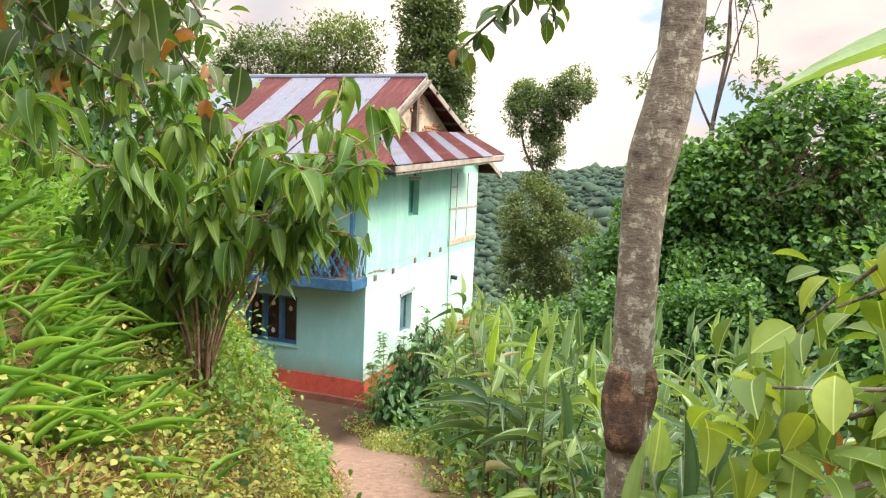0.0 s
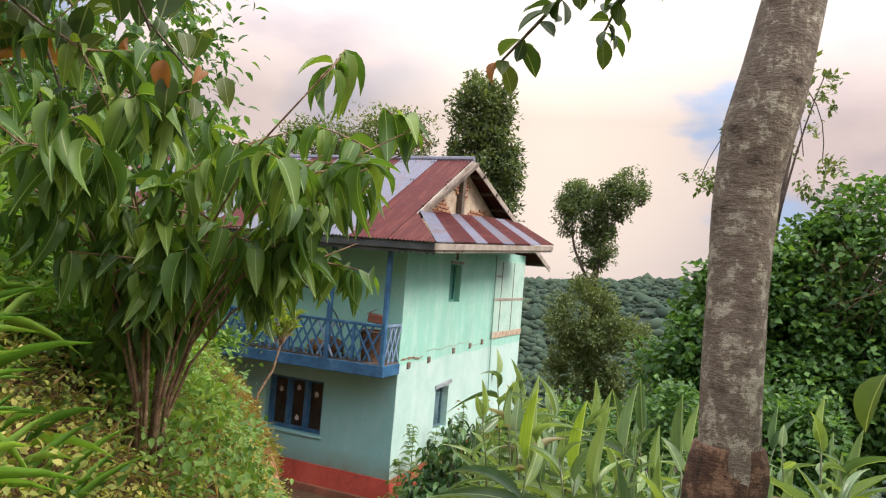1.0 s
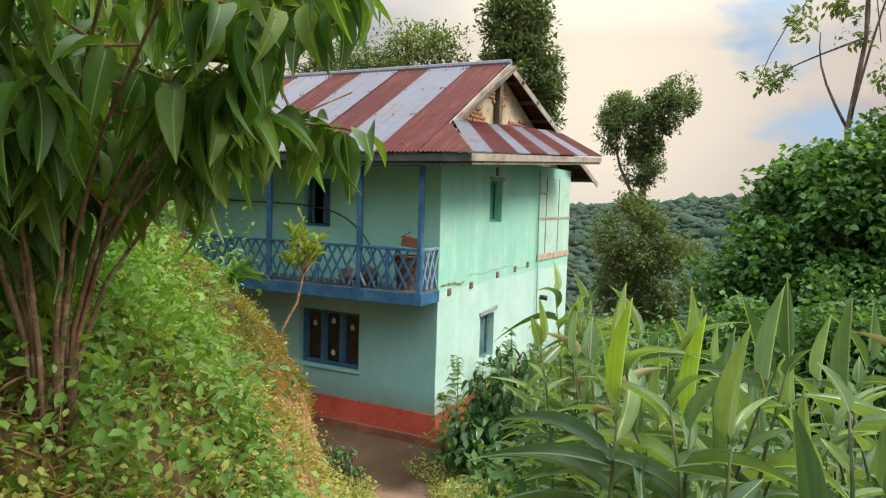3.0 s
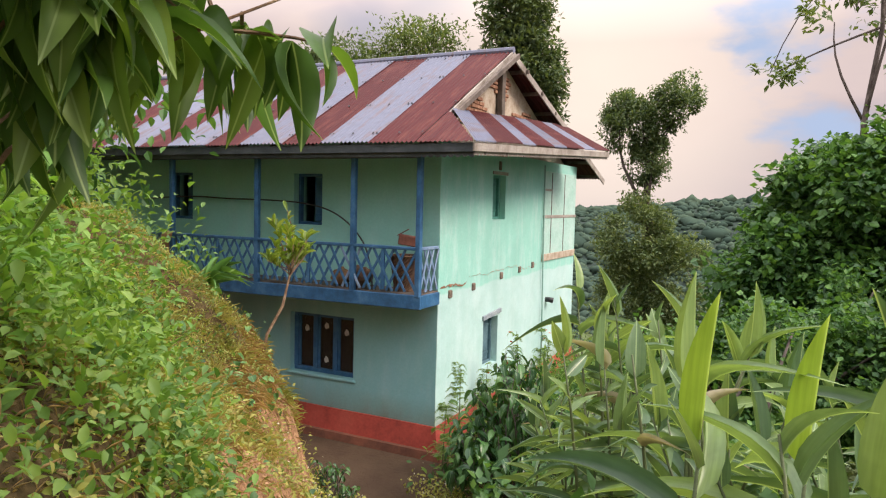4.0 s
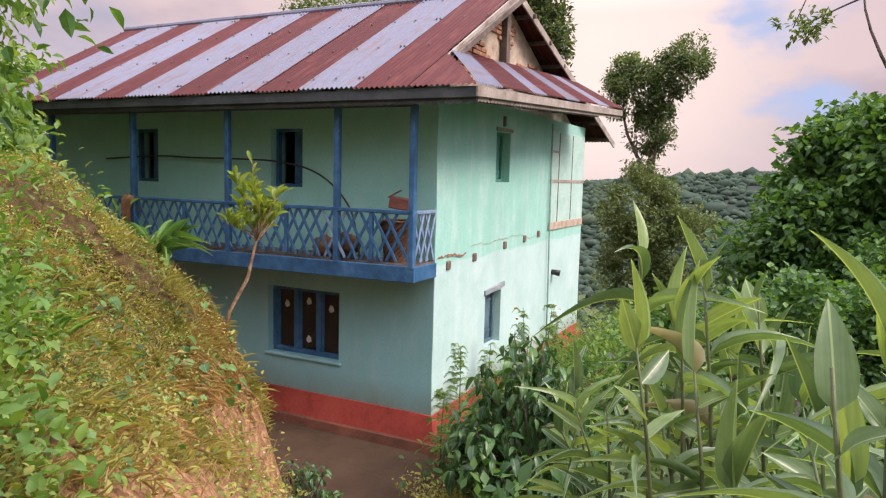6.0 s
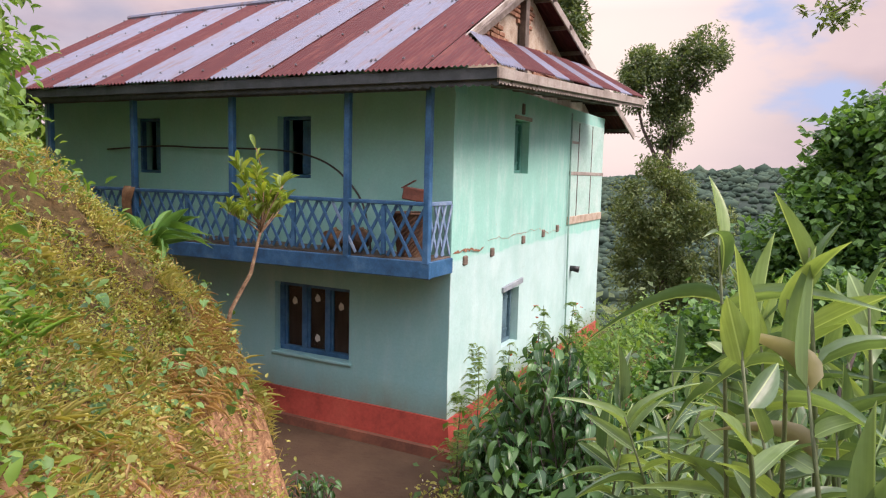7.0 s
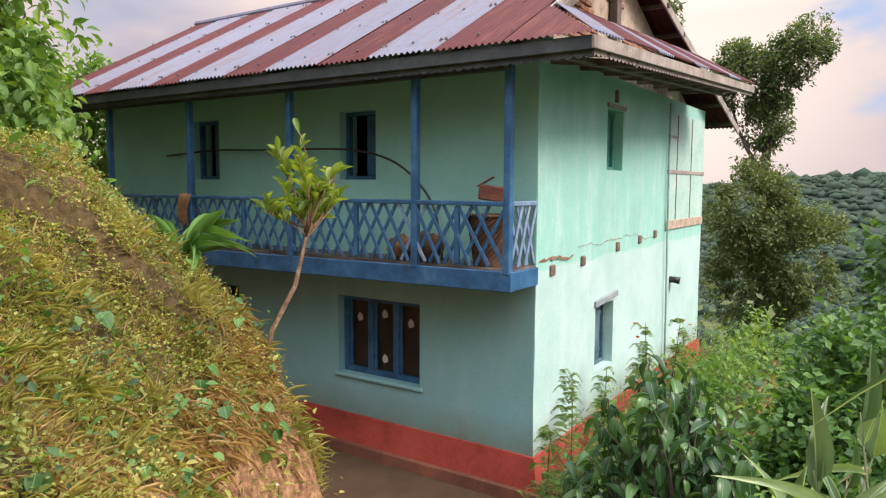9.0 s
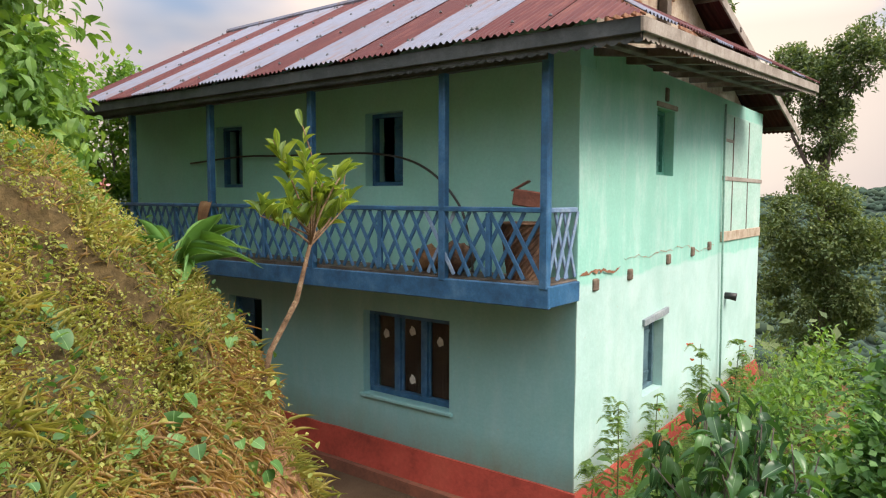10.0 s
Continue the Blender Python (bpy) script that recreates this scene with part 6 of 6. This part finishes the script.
cover("wall_plants", "leafy plants growing along the side wall", 1200, (0.5, 6.0, -0.6, 10.5), lambda x, y, r: r.random(len(x)) < 0.9, 0.12, 0.42, "bright_leaf", OVAL3, 0.6, 10, 0.85, 14, 0.16)
cover("wall_herbs", "fine-leaved herbs against the side wall", 620, (0.22, 1.3, 0.2, 7.8), lambda x, y, r: r.random(len(x)) < 0.85, 0.05, 0.32, "fern_leaf", OVAL3, 0.8, 33, 0.75, 22, 0.11)
cover("undergrowth", "green undergrowth on the valley slope", 6000, (-14, 30, 9, 45), lambda x, y, r: r.random(len(x)) < 0.8, 0.36, 0.6, "far_leaf_light", DIAMOND, 0.6, 7, 1.4, 12, 0.5)
cover("petals", "tiny white flowers among the path weeds", 500, (0.2, 3.0, -4.5, -0.8), off_path, 0.022, 0.8, "flower_white", DIAMOND, 1.5, 9, 0.25, 2, 0.03)


def far_woods():
    """Woods on the hills across the valley: lumpy tree crowns in one mesh, with fields left open."""
    r = np.random.default_rng(91)
    n = 14000
    ang = r.uniform(-0.95, 0.55, n)
    d = r.uniform(110, 400, n)
    cx, cy = d * np.sin(ang), d * np.cos(ang)
    wood = lumps(cx, cy, 0.035, 92) + 0.5 * lumps(cx, cy, 0.11, 93) + r.uniform(-0.2, 0.2, n) > -0.3
    cx, cy = cx[wood], cy[wood]
    n = len(cx)
    bm = bmesh.new()
    bmesh.ops.create_icosphere(bm, subdivisions=1, radius=1)
    tv = np.array([v.co[:] for v in bm.verts])
    tf = [tuple(v.index for v in f.verts) for f in bm.faces]
    bm.free()
    size = r.uniform(0.9, 2.0, n) * np.where(r.random(n) < 0.04, 1.8, 1.0)
    bulge = 1 + 0.28 * r.normal(size=(n, len(tv), 1)).clip(-1.5, 1.5)
    v = tv[None] * bulge * size[:, None, None] * np.array([1.15, 1.15, 0.8])
    v = v + np.stack([cx, cy, height(cx, cy) + 0.25 * size], 1)[:, None, :]
    k = len(tv)
    f = [tuple(i + o for i in q) for o in range(0, n * k, k) for q in tf]
    ob = part("far_woods", (v.reshape(-1, 3), f), M["hazy_hill_leaf"], None, "", True)
    tagged(ob, "distant woods on the hills across the valley", "woods", kind="stuff")


far_woods()
